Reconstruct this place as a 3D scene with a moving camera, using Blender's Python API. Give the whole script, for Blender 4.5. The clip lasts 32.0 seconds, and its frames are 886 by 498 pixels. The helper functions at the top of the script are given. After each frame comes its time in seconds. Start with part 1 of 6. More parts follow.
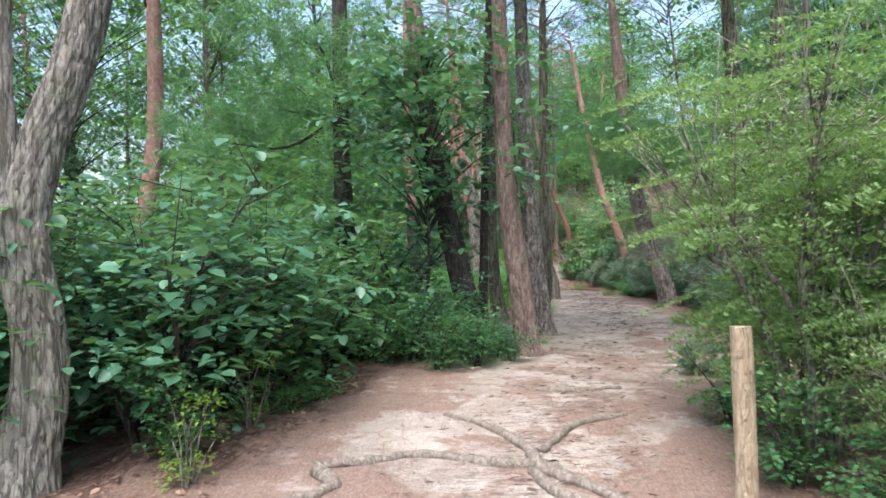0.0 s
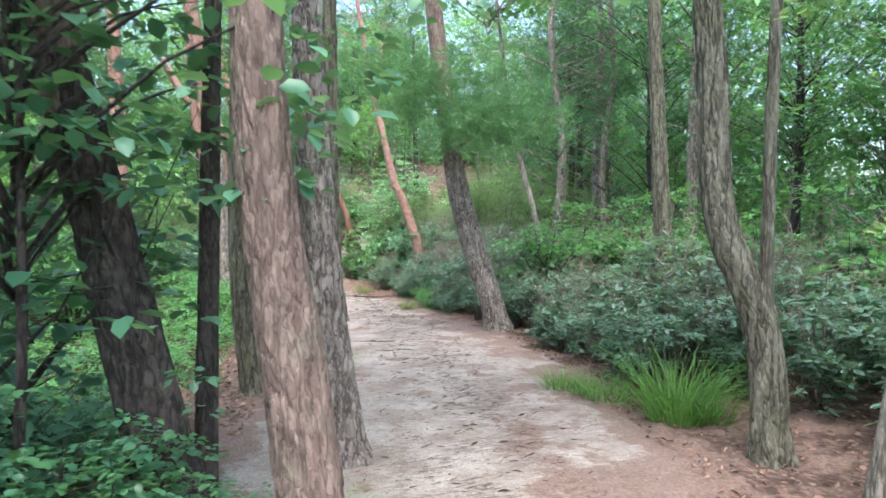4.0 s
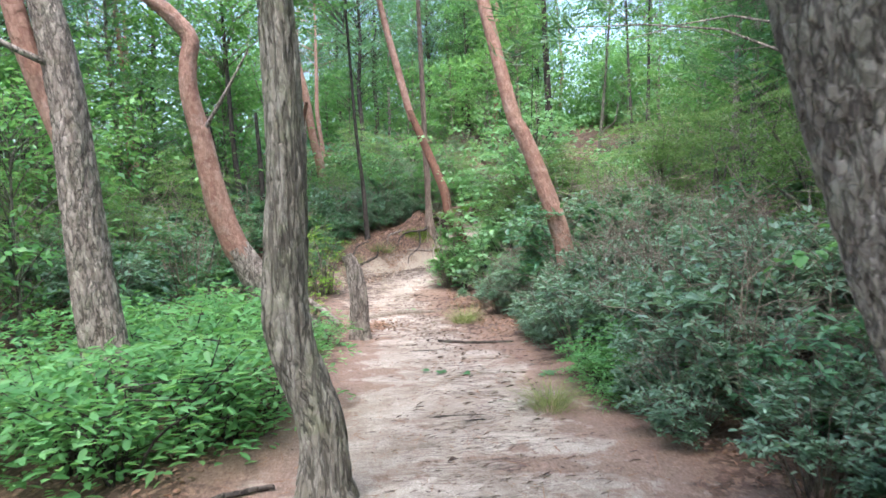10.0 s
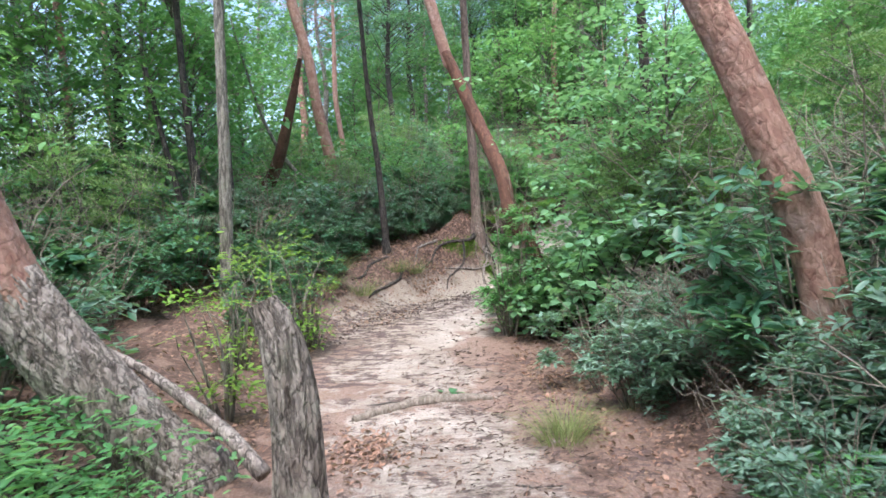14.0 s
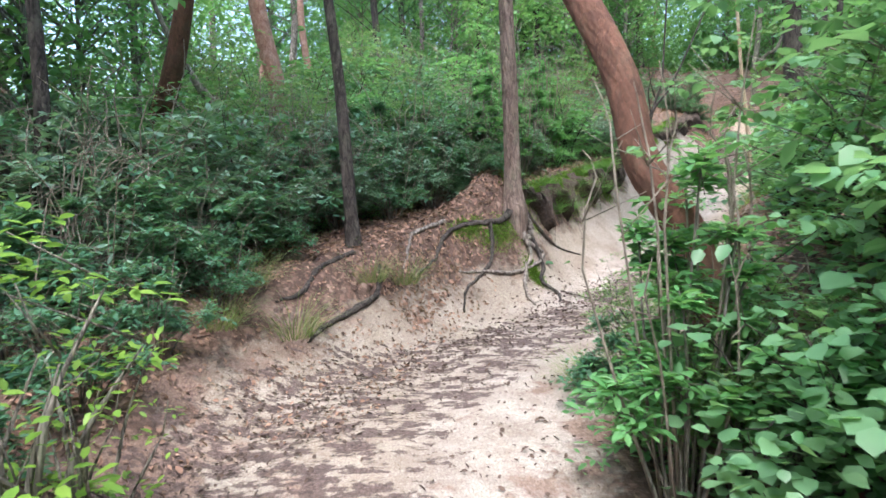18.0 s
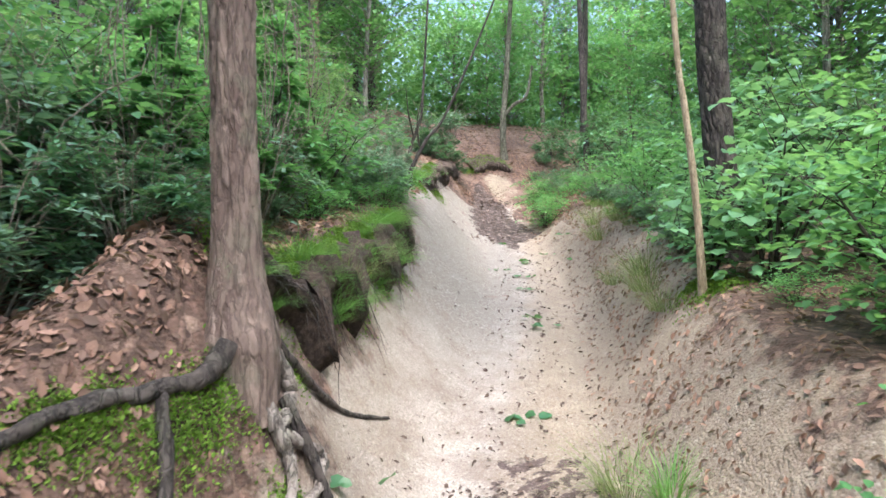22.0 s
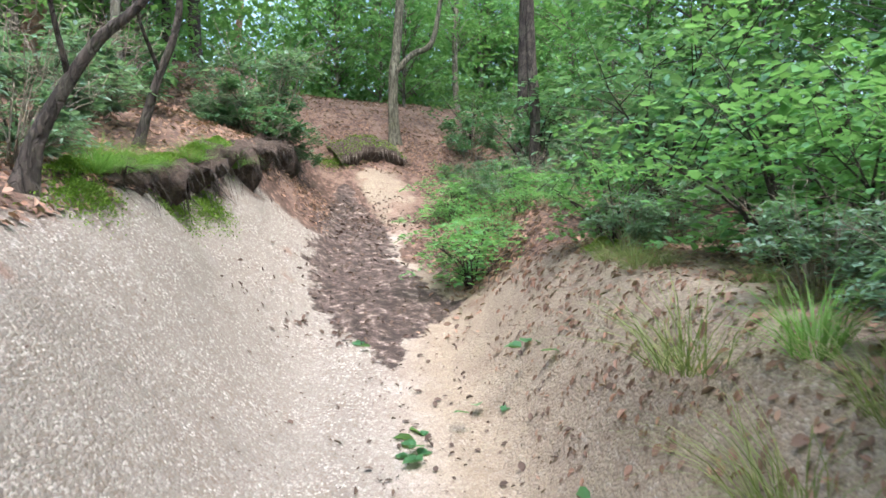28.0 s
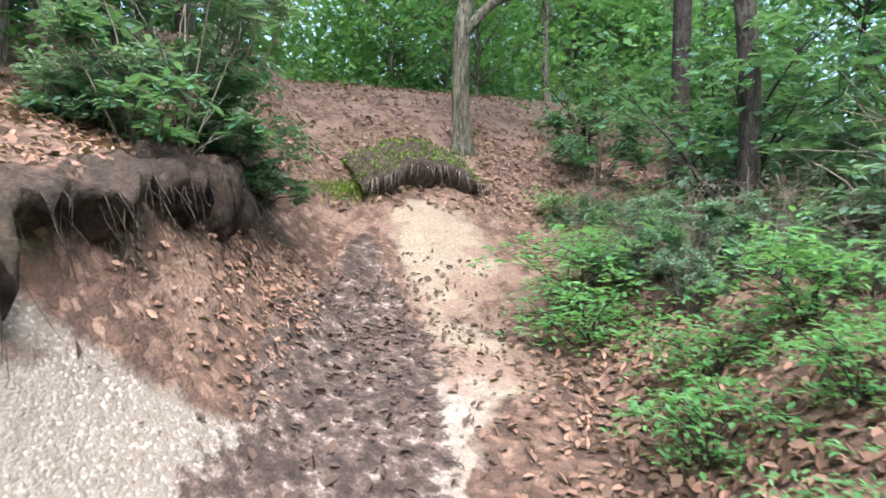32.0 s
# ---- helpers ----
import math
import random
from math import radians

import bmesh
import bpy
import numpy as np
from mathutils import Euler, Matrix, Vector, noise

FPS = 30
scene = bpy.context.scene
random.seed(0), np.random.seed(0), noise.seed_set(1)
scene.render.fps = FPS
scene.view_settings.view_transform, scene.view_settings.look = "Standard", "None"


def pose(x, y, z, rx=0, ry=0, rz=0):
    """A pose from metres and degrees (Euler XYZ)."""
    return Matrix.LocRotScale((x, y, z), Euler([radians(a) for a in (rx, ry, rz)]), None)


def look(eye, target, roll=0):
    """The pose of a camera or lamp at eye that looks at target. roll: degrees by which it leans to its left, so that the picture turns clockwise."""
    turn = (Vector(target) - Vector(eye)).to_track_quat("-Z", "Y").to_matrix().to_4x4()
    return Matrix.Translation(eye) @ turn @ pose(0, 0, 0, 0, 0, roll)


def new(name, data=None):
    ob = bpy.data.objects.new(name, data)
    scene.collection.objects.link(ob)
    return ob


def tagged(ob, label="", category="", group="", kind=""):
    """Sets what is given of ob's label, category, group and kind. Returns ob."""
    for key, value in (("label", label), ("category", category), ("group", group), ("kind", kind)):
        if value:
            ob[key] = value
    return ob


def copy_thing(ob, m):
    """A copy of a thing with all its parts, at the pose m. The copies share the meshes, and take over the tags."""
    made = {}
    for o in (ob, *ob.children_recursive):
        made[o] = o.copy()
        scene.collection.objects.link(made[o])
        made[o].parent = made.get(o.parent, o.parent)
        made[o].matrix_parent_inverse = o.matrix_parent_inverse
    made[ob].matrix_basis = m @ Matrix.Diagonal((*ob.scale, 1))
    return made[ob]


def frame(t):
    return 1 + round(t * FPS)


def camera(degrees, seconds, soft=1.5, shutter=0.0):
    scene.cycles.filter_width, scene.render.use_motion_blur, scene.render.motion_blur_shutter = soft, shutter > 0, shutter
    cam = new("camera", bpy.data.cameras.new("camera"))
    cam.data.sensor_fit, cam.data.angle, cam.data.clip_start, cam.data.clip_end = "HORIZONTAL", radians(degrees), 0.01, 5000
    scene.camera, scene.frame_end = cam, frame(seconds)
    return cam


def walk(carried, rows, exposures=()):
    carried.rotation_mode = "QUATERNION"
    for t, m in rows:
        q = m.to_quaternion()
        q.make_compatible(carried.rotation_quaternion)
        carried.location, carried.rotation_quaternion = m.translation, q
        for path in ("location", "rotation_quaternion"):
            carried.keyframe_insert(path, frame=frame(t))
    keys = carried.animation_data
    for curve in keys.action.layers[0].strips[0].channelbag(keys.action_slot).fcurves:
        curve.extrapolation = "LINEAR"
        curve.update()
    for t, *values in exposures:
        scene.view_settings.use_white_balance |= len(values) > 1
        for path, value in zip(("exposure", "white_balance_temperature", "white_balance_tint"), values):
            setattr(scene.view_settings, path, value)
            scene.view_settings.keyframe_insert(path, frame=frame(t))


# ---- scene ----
cam = camera(66.7, 32.0, 1.6, 0.22)
EXPOSURES = [(0.0, 1.8, 6200, 12), (2.0, 2.18, 6050, 12), (4.0, 2.42, 6000, 12), (5.0, 2.48, 6200, 12), (7.0, 2.4, 6300, 12), (9.0, 2.32, 6200, 12), (11.0, 2.15, 6000, 12), (13.0, 2.02, 5900, 12), (17.0, 2.12, 5950, 12), (20.0, 2.18, 5950, 12), (23.0, 2.2, 6050, 11), (25.0, 2.22, 6050, 11), (28.5, 2.08, 6150, 11), (30.0, 2.08, 6100, 11), (32.0, 2.17, 6100, 11)]
METRES, EYE, TILT, LEAN, TURN = 40.0, 1.5, 0.0, 0.0, 0.0
ROWS = [
    (0.0, 0.0, 0.0, 0.0, -0.0, 0.0, -0.0),
    (0.5, -0.0014, 0.0146, 0.0017, -0.17, 0.65, 0.63),
    (1.0, -0.0028, 0.0306, 0.0035, -2.23, 0.88, 1.28),
    (1.5, -0.0038, 0.045, 0.0053, -5.52, 0.69, 1.11),
    (2.0, -0.0026, 0.0598, 0.0074, -9.44, 0.3, 0.69),
    (2.5, -0.001, 0.0735, 0.0091, -13.65, 0.55, -0.03),
    (3.0, 0.0029, 0.0878, 0.0099, -16.35, 0.77, -0.64),
    (3.5, 0.0061, 0.1043, 0.0094, -18.04, 0.23, -0.79),
    (4.0, 0.0122, 0.1192, 0.0086, -19.62, -1.52, -0.52),
    (4.5, 0.0185, 0.1343, 0.0075, -20.2, -4.43, 0.25),
    (6.5, 0.0476, 0.1997, 0.0055, -15.12, -6.98, 1.06),
    (7.0, 0.0527, 0.2149, 0.0062, -14.23, -6.87, 0.87),
    (7.5, 0.056, 0.233, 0.0063, -12.19, -5.74, 1.14),
    (8.0, 0.0599, 0.2479, 0.0064, -11.56, -5.22, 1.37),
    (8.5, 0.0628, 0.2666, 0.0067, -9.9, -4.36, 1.79),
    (9.0, 0.0656, 0.283, 0.0066, -9.73, -3.79, 1.88),
    (9.5, 0.068, 0.3013, 0.006, -9.27, -3.03, 1.74),
    (10.0, 0.0699, 0.3183, 0.0062, -8.68, -2.8, 1.47),
    (10.5, 0.0728, 0.3358, 0.0049, -7.67, -3.12, 1.24),
    (11.0, 0.0762, 0.352, 0.004, -7.51, -3.91, 0.92),
    (11.5, 0.0795, 0.3695, 0.0031, -6.68, -4.3, 0.85),
    (12.0, 0.082, 0.3861, 0.0029, -5.83, -4.21, 1.15),
    (12.5, 0.0842, 0.4035, 0.0024, -4.62, -3.53, 1.79),
    (13.0, 0.0854, 0.4204, 0.0022, -4.35, -2.82, 2.23),
    (13.5, 0.0865, 0.4382, 0.0019, -4.48, -2.16, 2.48),
    (14.0, 0.0862, 0.4545, 0.0021, -4.88, -1.63, 2.26),
    (14.5, 0.0869, 0.4718, 0.0016, -6.15, -1.25, 1.96),
    (16.5, 0.091, 0.5376, 0.0017, -8.15, -2.31, 0.95),
    (17.0, 0.0913, 0.554, 0.002, -7.31, -2.79, 0.91),
    (17.5, 0.0927, 0.5703, 0.002, -6.61, -3.73, 0.94),
    (18.0, 0.0915, 0.5861, 0.0028, -5.77, -4.16, 1.09),
    (18.5, 0.0906, 0.6008, 0.0043, -6.39, -4.86, 1.26),
    (19.0, 0.0897, 0.6152, 0.0048, -9.54, -4.41, 1.4),
    (19.5, 0.0917, 0.6297, 0.0047, -15.59, -3.62, 1.14),
    (20.0, 0.0939, 0.6454, 0.0054, -19.5, -2.77, 0.99),
    (20.5, 0.0981, 0.6595, 0.0058, -23.69, -1.99, 0.74),
    (21.0, 0.1015, 0.6748, 0.007, -25.76, -0.68, 0.58),
    (21.5, 0.1073, 0.6882, 0.007, -28.36, -0.15, 0.42),
    (22.0, 0.1133, 0.7023, 0.0077, -30.64, 0.18, 0.05),
    (22.5, 0.1206, 0.7146, 0.0084, -33.87, -0.25, -0.37),
    (23.0, 0.1277, 0.727, 0.01, -36.09, -0.05, -0.75),
    (23.5, 0.1362, 0.7378, 0.0112, -38.07, -0.03, -1.13),
    (24.0, 0.1454, 0.7501, 0.0129, -38.07, 0.95, -1.62),
    (24.5, 0.1535, 0.7616, 0.0139, -37.57, 1.24, -1.89),
    (25.0, 0.1632, 0.7748, 0.0148, -37.42, 1.29, -1.93),
    (25.5, 0.1716, 0.7837, 0.0157, -39.68, 0.67, -1.56),
    (27.5, 0.21, 0.8241, 0.0237, -40.99, 0.26, -0.37),
    (28.0, 0.2189, 0.8355, 0.0257, -38.24, 0.02, -0.13),
    (28.5, 0.2271, 0.8461, 0.0281, -37.93, 0.01, -0.09),
    (29.0, 0.2349, 0.8577, 0.0308, -37.33, 0.42, -0.27),
    (29.5, 0.2419, 0.8689, 0.0329, -37.05, 0.01, -0.94),
    (30.0, 0.2498, 0.8805, 0.0351, -37.06, 0.29, -1.55),
    (30.5, 0.2573, 0.8903, 0.0375, -37.16, 0.09, -2.09),
    (31.0, 0.2651, 0.9006, 0.0403, -36.29, 0.29, -2.11),
    (31.5, 0.2719, 0.9113, 0.0422, -34.54, 0.08, -1.66),
    (32.0, 0.2786, 0.9227, 0.0447, -32.4, -0.21, -0.86),
]
walk(cam, [(t, pose(0, 0, EYE, TILT, LEAN, TURN) @ pose(METRES * x, METRES * y, METRES * z, 90 + pitch, roll, yaw)) for t, x, y, z, yaw, pitch, roll in ROWS], EXPOSURES)

# ---------------------------------------------------------------- world and light
world = bpy.data.worlds.new("sky")
scene.world = world
world.use_nodes = True
wn = world.node_tree.nodes
sky = wn.new("ShaderNodeTexSky")
sky.sky_type, sky.sun_disc = "NISHITA", False
sky.sun_elevation, sky.sun_rotation = radians(66), radians(200)
sky.air_density, sky.dust_density, sky.ozone_density = 1.0, 4.0, 1.0
wn["Background"].inputs["Strength"].default_value = 0.15
world.node_tree.links.new(sky.outputs["Color"], wn["Background"].inputs["Color"])
sun = new("sun", bpy.data.lights.new("sun", "SUN"))
sun.data.energy, sun.data.angle, sun.data.color = 1.2, radians(45), (1.0, 0.95, 0.88)
# light comes from the compass bearing that the sky names
sun.matrix_world = look((0, 0, 30), (-30 * math.sin(radians(200)) / math.tan(radians(66)), -30 * math.cos(radians(200)) / math.tan(radians(66)), 0))


# ---------------------------------------------------------------- materials
class Nodes:
    """A small wrapper to write node materials briefly."""

    def __init__(self, name):
        self.mat = bpy.data.materials.new(name)
        self.mat.use_nodes = True
        self.tree = self.mat.node_tree
        self.bsdf = self.tree.nodes["Principled BSDF"]
        self.out = self.tree.nodes["Material Output"]

    def add(self, kind, **values):
        n = self.tree.nodes.new("ShaderNode" + kind)
        for k, v in values.items():
            n.inputs[k.replace("_", " ")].default_value = v
        return n

    def link(self, a, b):
        self.tree.links.new(a, b)
        return self

    def coords(self, scale=(1, 1, 1), world_space=True):
        if world_space:
            src = self.add("NewGeometry").outputs["Position"]
        else:
            src = self.add("TexCoord").outputs["Object"]
        m = self.add("Mapping")
        m.inputs["Scale"].default_value = scale
        self.link(src, m.inputs["Vector"])
        return m.outputs["Vector"]

    def noise(self, scale, detail=4, rough=0.6, vec=None):
        n = self.add("TexNoise", Scale=scale, Detail=detail, Roughness=rough)
        self.link(vec if vec is not None else self.coords(), n.inputs["Vector"])
        return n.outputs["Fac"]

    def ramp(self, fac, stops, ease_in=False):
        r = self.add("ValToRGB")
        els = r.color_ramp.elements
        while len(els) < len(stops):
            els.new(0.5)
        for e, (p, c) in zip(els, stops):
            e.position, e.color = p, (*c, 1) if len(c) == 3 else c
        self.link(fac, r.inputs["Fac"])
        return r.outputs["Color"]

    def mix(self, fac, a, b, mode="MIX"):
        m = self.add("Mix")
        m.data_type, m.blend_type = "RGBA", mode
        for v, i in ((fac, 0), (a, 6), (b, 7)):
            if isinstance(v, (int, float)):
                m.inputs[i].default_value = v
            elif isinstance(v, tuple):
                m.inputs[i].default_value = (*v, 1)
            else:
                self.link(v, m.inputs[i])
        return m.outputs[2]

    def math(self, op, a, b=0.5, clamp=False):
        m = self.add("Math")
        m.operation, m.use_clamp = op, clamp
        for v, i in ((a, 0), (b, 1)):
            if isinstance(v, (int, float)):
                m.inputs[i].default_value = v
            else:
                self.link(v, m.inputs[i])
        return m.outputs[0]

    def attribute(self, name):
        a = self.add("Attribute")
        a.attribute_name = name
        return a.outputs["Fac"]

    def bump(self, height, strength=0.5, distance=0.02):
        b = self.add("Bump", Strength=strength, Distance=distance)
        self.link(height, b.inputs["Height"])
        self.link(b.outputs["Normal"], self.bsdf.inputs["Normal"])

    def done(self, colour, rough=0.8):
        if isinstance(colour, tuple):
            self.bsdf.inputs["Base Color"].default_value = (*colour, 1)
        else:
            self.link(colour, self.bsdf.inputs["Base Color"])
        if isinstance(rough, (int, float)):
            self.bsdf.inputs["Roughness"].default_value = rough
        else:
            self.link(rough, self.bsdf.inputs["Roughness"])
        return self.mat


def leaf_material(name, colours, gloss=0.45, through_light=0.35):
    """Leaf blades: each of its own shade, letting some light through."""
    n = Nodes(name)
    island = n.add("NewGeometry").outputs["Random Per Island"]
    k = len(colours) - 1
    tone = n.ramp(island, [(i / k, c) for i, c in enumerate(colours)])
    whole = n.add("ObjectInfo").outputs["Random"]
    tone = n.mix(n.math("MULTIPLY", whole, 0.3), tone, tuple(0.6 * c for c in colours[0]))
    patch = n.noise(1.3, 2)
    tone = n.mix(n.math("MULTIPLY", patch, 0.5), tone, colours[-1])
    n.done(tone, gloss)
    n.bsdf.inputs["Specular IOR Level"].default_value = 0.55
    tr = n.add("BsdfTranslucent")
    warm = n.mix(0.5, tone, (0.26, 0.46, 0.08))
    n.link(warm, tr.inputs["Color"])
    mx = n.add("MixShader", Fac=through_light)
    n.link(n.bsdf.outputs[0], mx.inputs[1])
    n.link(tr.outputs[0], mx.inputs[2])
    n.link(mx.outputs[0], n.out.inputs["Surface"])
    return n.mat


def bark_material(name, crack, plate, flake, lichen=0.25, lichen_colour=(0.2, 0.22, 0.15), wide=0.042, tall=0.11, gap=0.11, deep=0.62):
    """Plated bark: plates of the given width and height, each of its own shade, parted by dark cracks."""
    n = Nodes(name)
    bend = n.add("TexNoise", Scale=13.0, Detail=5.0)
    n.link(n.coords(), bend.inputs["Vector"])
    at = n.add("VectorMath")
    at.operation = "MULTIPLY_ADD"
    at.inputs[1].default_value = (1.7, 1.7, 1.0)
    n.link(bend.outputs["Color"], at.inputs[0])
    n.link(n.coords((1 / wide, 1 / wide, 1 / tall)), at.inputs[2])
    rim = n.add("TexVoronoi", Scale=1.0, Randomness=0.95)
    rim.feature = "DISTANCE_TO_EDGE"
    own = n.add("TexVoronoi", Scale=1.0, Randomness=0.95)
    for v in (rim, own):
        n.link(at.outputs[0], v.inputs["Vector"])
    ridge = n.attribute("plate")
    tone = n.math("ADD", n.math("MULTIPLY", own.outputs["Color"], 0.75), n.math("MULTIPLY", n.attribute("tone"), 0.3))
    fine = n.noise(45, 5, 0.7, n.coords((1, 1, 0.35)))
    body = n.mix(n.ramp(tone, [(0.2, (0, 0, 0)), (0.85, (1, 1, 1))]), plate, flake)
    body = n.mix(n.ramp(fine, [(0.35, (0, 0, 0)), (0.7, (1, 1, 1))]), body, n.mix(0.45, body, crack))
    spots = n.ramp(n.noise(6, 5, 0.65), [(0.52, (0, 0, 0)), (0.66, (1, 1, 1))])
    body = n.mix(n.math("MULTIPLY", spots, lichen), body, lichen_colour)
    flecks = n.ramp(n.noise(24, 4, 0.6, n.coords((1, 1, 0.45))), [(0.54, (0, 0, 0)), (0.6, (1, 1, 1))])
    body = n.mix(n.math("MULTIPLY", flecks, 0.3), body, tuple(min(0.5, 1.15 * k) for k in flake))
    seam = n.ramp(rim.outputs["Distance"], [(0.2 * gap, (1, 1, 1)), (gap, (0, 0, 0))])
    run = n.noise(0.55 / wide, 3, 0.55, n.coords((1, 1, 0.75 * wide / tall)))
    furrow = n.ramp(n.math("ABSOLUTE", n.math("SUBTRACT", run, 0.5)), [(0.012, (1, 1, 1)), (0.02 + 0.35 * gap, (0, 0, 0))])
    open_crack = n.math("MAXIMUM", furrow, n.math("MULTIPLY", seam, 0.4))
    colour = n.mix(n.math("MULTIPLY", open_crack, min(1.0, 1.2 * deep)), body, crack)
    colour = n.mix(n.math("MULTIPLY", n.ramp(ridge, [(0.05, (1, 1, 1)), (0.35, (0, 0, 0))]), 0.5 * deep), colour, crack)
    height = n.math("SUBTRACT", n.math("MULTIPLY", own.outputs["Color"], 0.3), n.math("MULTIPLY", open_crack, 1.2 * deep))
    n.bump(n.math("ADD", height, n.math("ADD", n.math("MULTIPLY", flecks, 0.12), n.math("MULTIPLY", fine, 0.3))), 0.8, 0.014)
    return n.done(colour, 0.9)


LEAF_OAK = leaf_material("oak_leaf", [(0.017, 0.07, 0.034), (0.042, 0.145, 0.066), (0.105, 0.26, 0.112)], 0.38, 0.4)
LEAF_DEEP = leaf_material("deep_green_leaf", [(0.02, 0.085, 0.0512), (0.052, 0.172, 0.1), (0.13, 0.3, 0.18)], 0.38)
LEAF_GREY = leaf_material("grey_green_leaf", [(0.045, 0.11, 0.0768), (0.115, 0.225, 0.166), (0.25, 0.39, 0.307)], 0.4)
LEAF_BRIGHT = leaf_material("bright_green_leaf", [(0.045, 0.17, 0.064), (0.1, 0.31, 0.115), (0.2, 0.46, 0.179)], 0.42, 0.5)
LEAF_LIME = leaf_material("lime_leaf", [(0.1, 0.24, 0.03), (0.18, 0.36, 0.045), (0.28, 0.45, 0.07)], 0.5, 0.45)
LEAF_CANOPY = leaf_material("canopy_leaf", [(0.03, 0.115, 0.041), (0.085, 0.245, 0.0794), (0.19, 0.42, 0.147)], 0.45, 0.45)
LEAF_HAZEL = leaf_material("hazel_leaf", [(0.085, 0.23, 0.12), (0.15, 0.34, 0.18), (0.25, 0.47, 0.25)], 0.38, 0.5)
LEAF_OLIVE = leaf_material("olive_needle", [(0.06, 0.13, 0.045), (0.13, 0.24, 0.08), (0.27, 0.4, 0.16)], 0.5, 0.4)
NEEDLE = leaf_material("pine_needle", [(0.025, 0.09, 0.045), (0.05, 0.15, 0.068), (0.1, 0.23, 0.1)], 0.5, 0.25)
NEEDLE_FRESH = leaf_material("fresh_pine_needle", [(0.04, 0.13, 0.06), (0.085, 0.23, 0.095), (0.16, 0.34, 0.13)], 0.45, 0.3)
GRASS = leaf_material("grass_blade", [(0.06, 0.17, 0.03), (0.1, 0.27, 0.05), (0.2, 0.4, 0.09)], 0.5, 0.4)
GRASS_DRY = leaf_material("dry_grass_blade", [(0.07, 0.13, 0.035), (0.13, 0.19, 0.055), (0.3, 0.28, 0.12)], 0.6, 0.3)
LITTER = leaf_material("fallen_leaf", [(0.05, 0.029, 0.023), (0.09, 0.047, 0.035), (0.17, 0.088, 0.064), (0.27, 0.138, 0.096), (0.4, 0.255, 0.19)], 0.75, 0.08)
CRUMB = leaf_material("bark_crumb", [(0.035, 0.022, 0.016), (0.07, 0.045, 0.035), (0.13, 0.085, 0.065)], 0.85, 0.0)
NEEDLE_DRY = leaf_material("fallen_needle", [(0.12, 0.05, 0.03), (0.22, 0.1, 0.06), (0.34, 0.19, 0.12)], 0.75, 0.05)
MOSS = leaf_material("moss", [(0.04, 0.09, 0.01), (0.1, 0.2, 0.018), (0.22, 0.36, 0.035)], 0.8, 0.2)

BARK_PINE = bark_material("pine_bark", (0.02, 0.015, 0.012), (0.2, 0.162, 0.14), (0.43, 0.38, 0.34), 0.3, wide=0.036, tall=0.085, gap=0.1, deep=0.55)
BARK_RUSSET = bark_material("russet_pine_bark", (0.03, 0.02, 0.016), (0.15, 0.102, 0.085), (0.29, 0.215, 0.18), 0.3, wide=0.03, tall=0.13, gap=0.1, deep=0.36)
BARK_RED = bark_material("red_pine_bark", (0.12, 0.06, 0.045), (0.25, 0.13, 0.097), (0.38, 0.24, 0.19), 0.3, (0.4, 0.34, 0.31), 0.06, 0.07, 0.1, 0.3)
BARK_GREY = bark_material("grey_bark", (0.03, 0.026, 0.02), (0.21, 0.19, 0.155), (0.37, 0.345, 0.3), 0.5, (0.2, 0.22, 0.13), 0.034, 0.2, 0.13, 0.6)
BARK_DARK = bark_material("dark_bark", (0.012, 0.01, 0.009), (0.05, 0.039, 0.034), (0.1, 0.083, 0.073), 0.2)
BARK_MOSSY = bark_material("mossy_bark", (0.02, 0.018, 0.01), (0.115, 0.108, 0.078), (0.26, 0.25, 0.19), 0.55, (0.14, 0.155, 0.07), 0.036, 0.2, 0.13, 0.6)
ROOT_WOOD = bark_material("root_wood", (0.05, 0.04, 0.03), (0.22, 0.18, 0.15), (0.36, 0.31, 0.26), 0.3, wide=0.02, tall=0.06, gap=0.08, deep=0.35)
BARK_CHESTNUT = bark_material("chestnut_pine_bark", (0.025, 0.013, 0.01), (0.09, 0.04, 0.027), (0.19, 0.088, 0.058), 0.12, (0.2, 0.22, 0.15), 0.11, 0.3, 0.05, 0.12)
TWIG = bark_material("pale_twig", (0.1, 0.08, 0.06), (0.24, 0.2, 0.16), (0.34, 0.3, 0.25), 0.3, wide=0.02, tall=0.06, gap=0.08, deep=0.35)
PALE_WOOD = bark_material("pale_dead_wood", (0.14, 0.1, 0.06), (0.36, 0.27, 0.18), (0.46, 0.37, 0.26), 0.3, wide=0.02, tall=0.06, gap=0.08, deep=0.35)

def soil_material():
    n = Nodes("dark_soil")
    colour = n.ramp(n.noise(26, 7, 0.75), [(0.3, (0.02, 0.014, 0.011)), (0.5, (0.06, 0.042, 0.033)), (0.7, (0.15, 0.11, 0.085))])
    n.bump(n.noise(40, 6, 0.7), 0.9, 0.03)
    return n.done(colour, 0.95)


SOIL = soil_material()


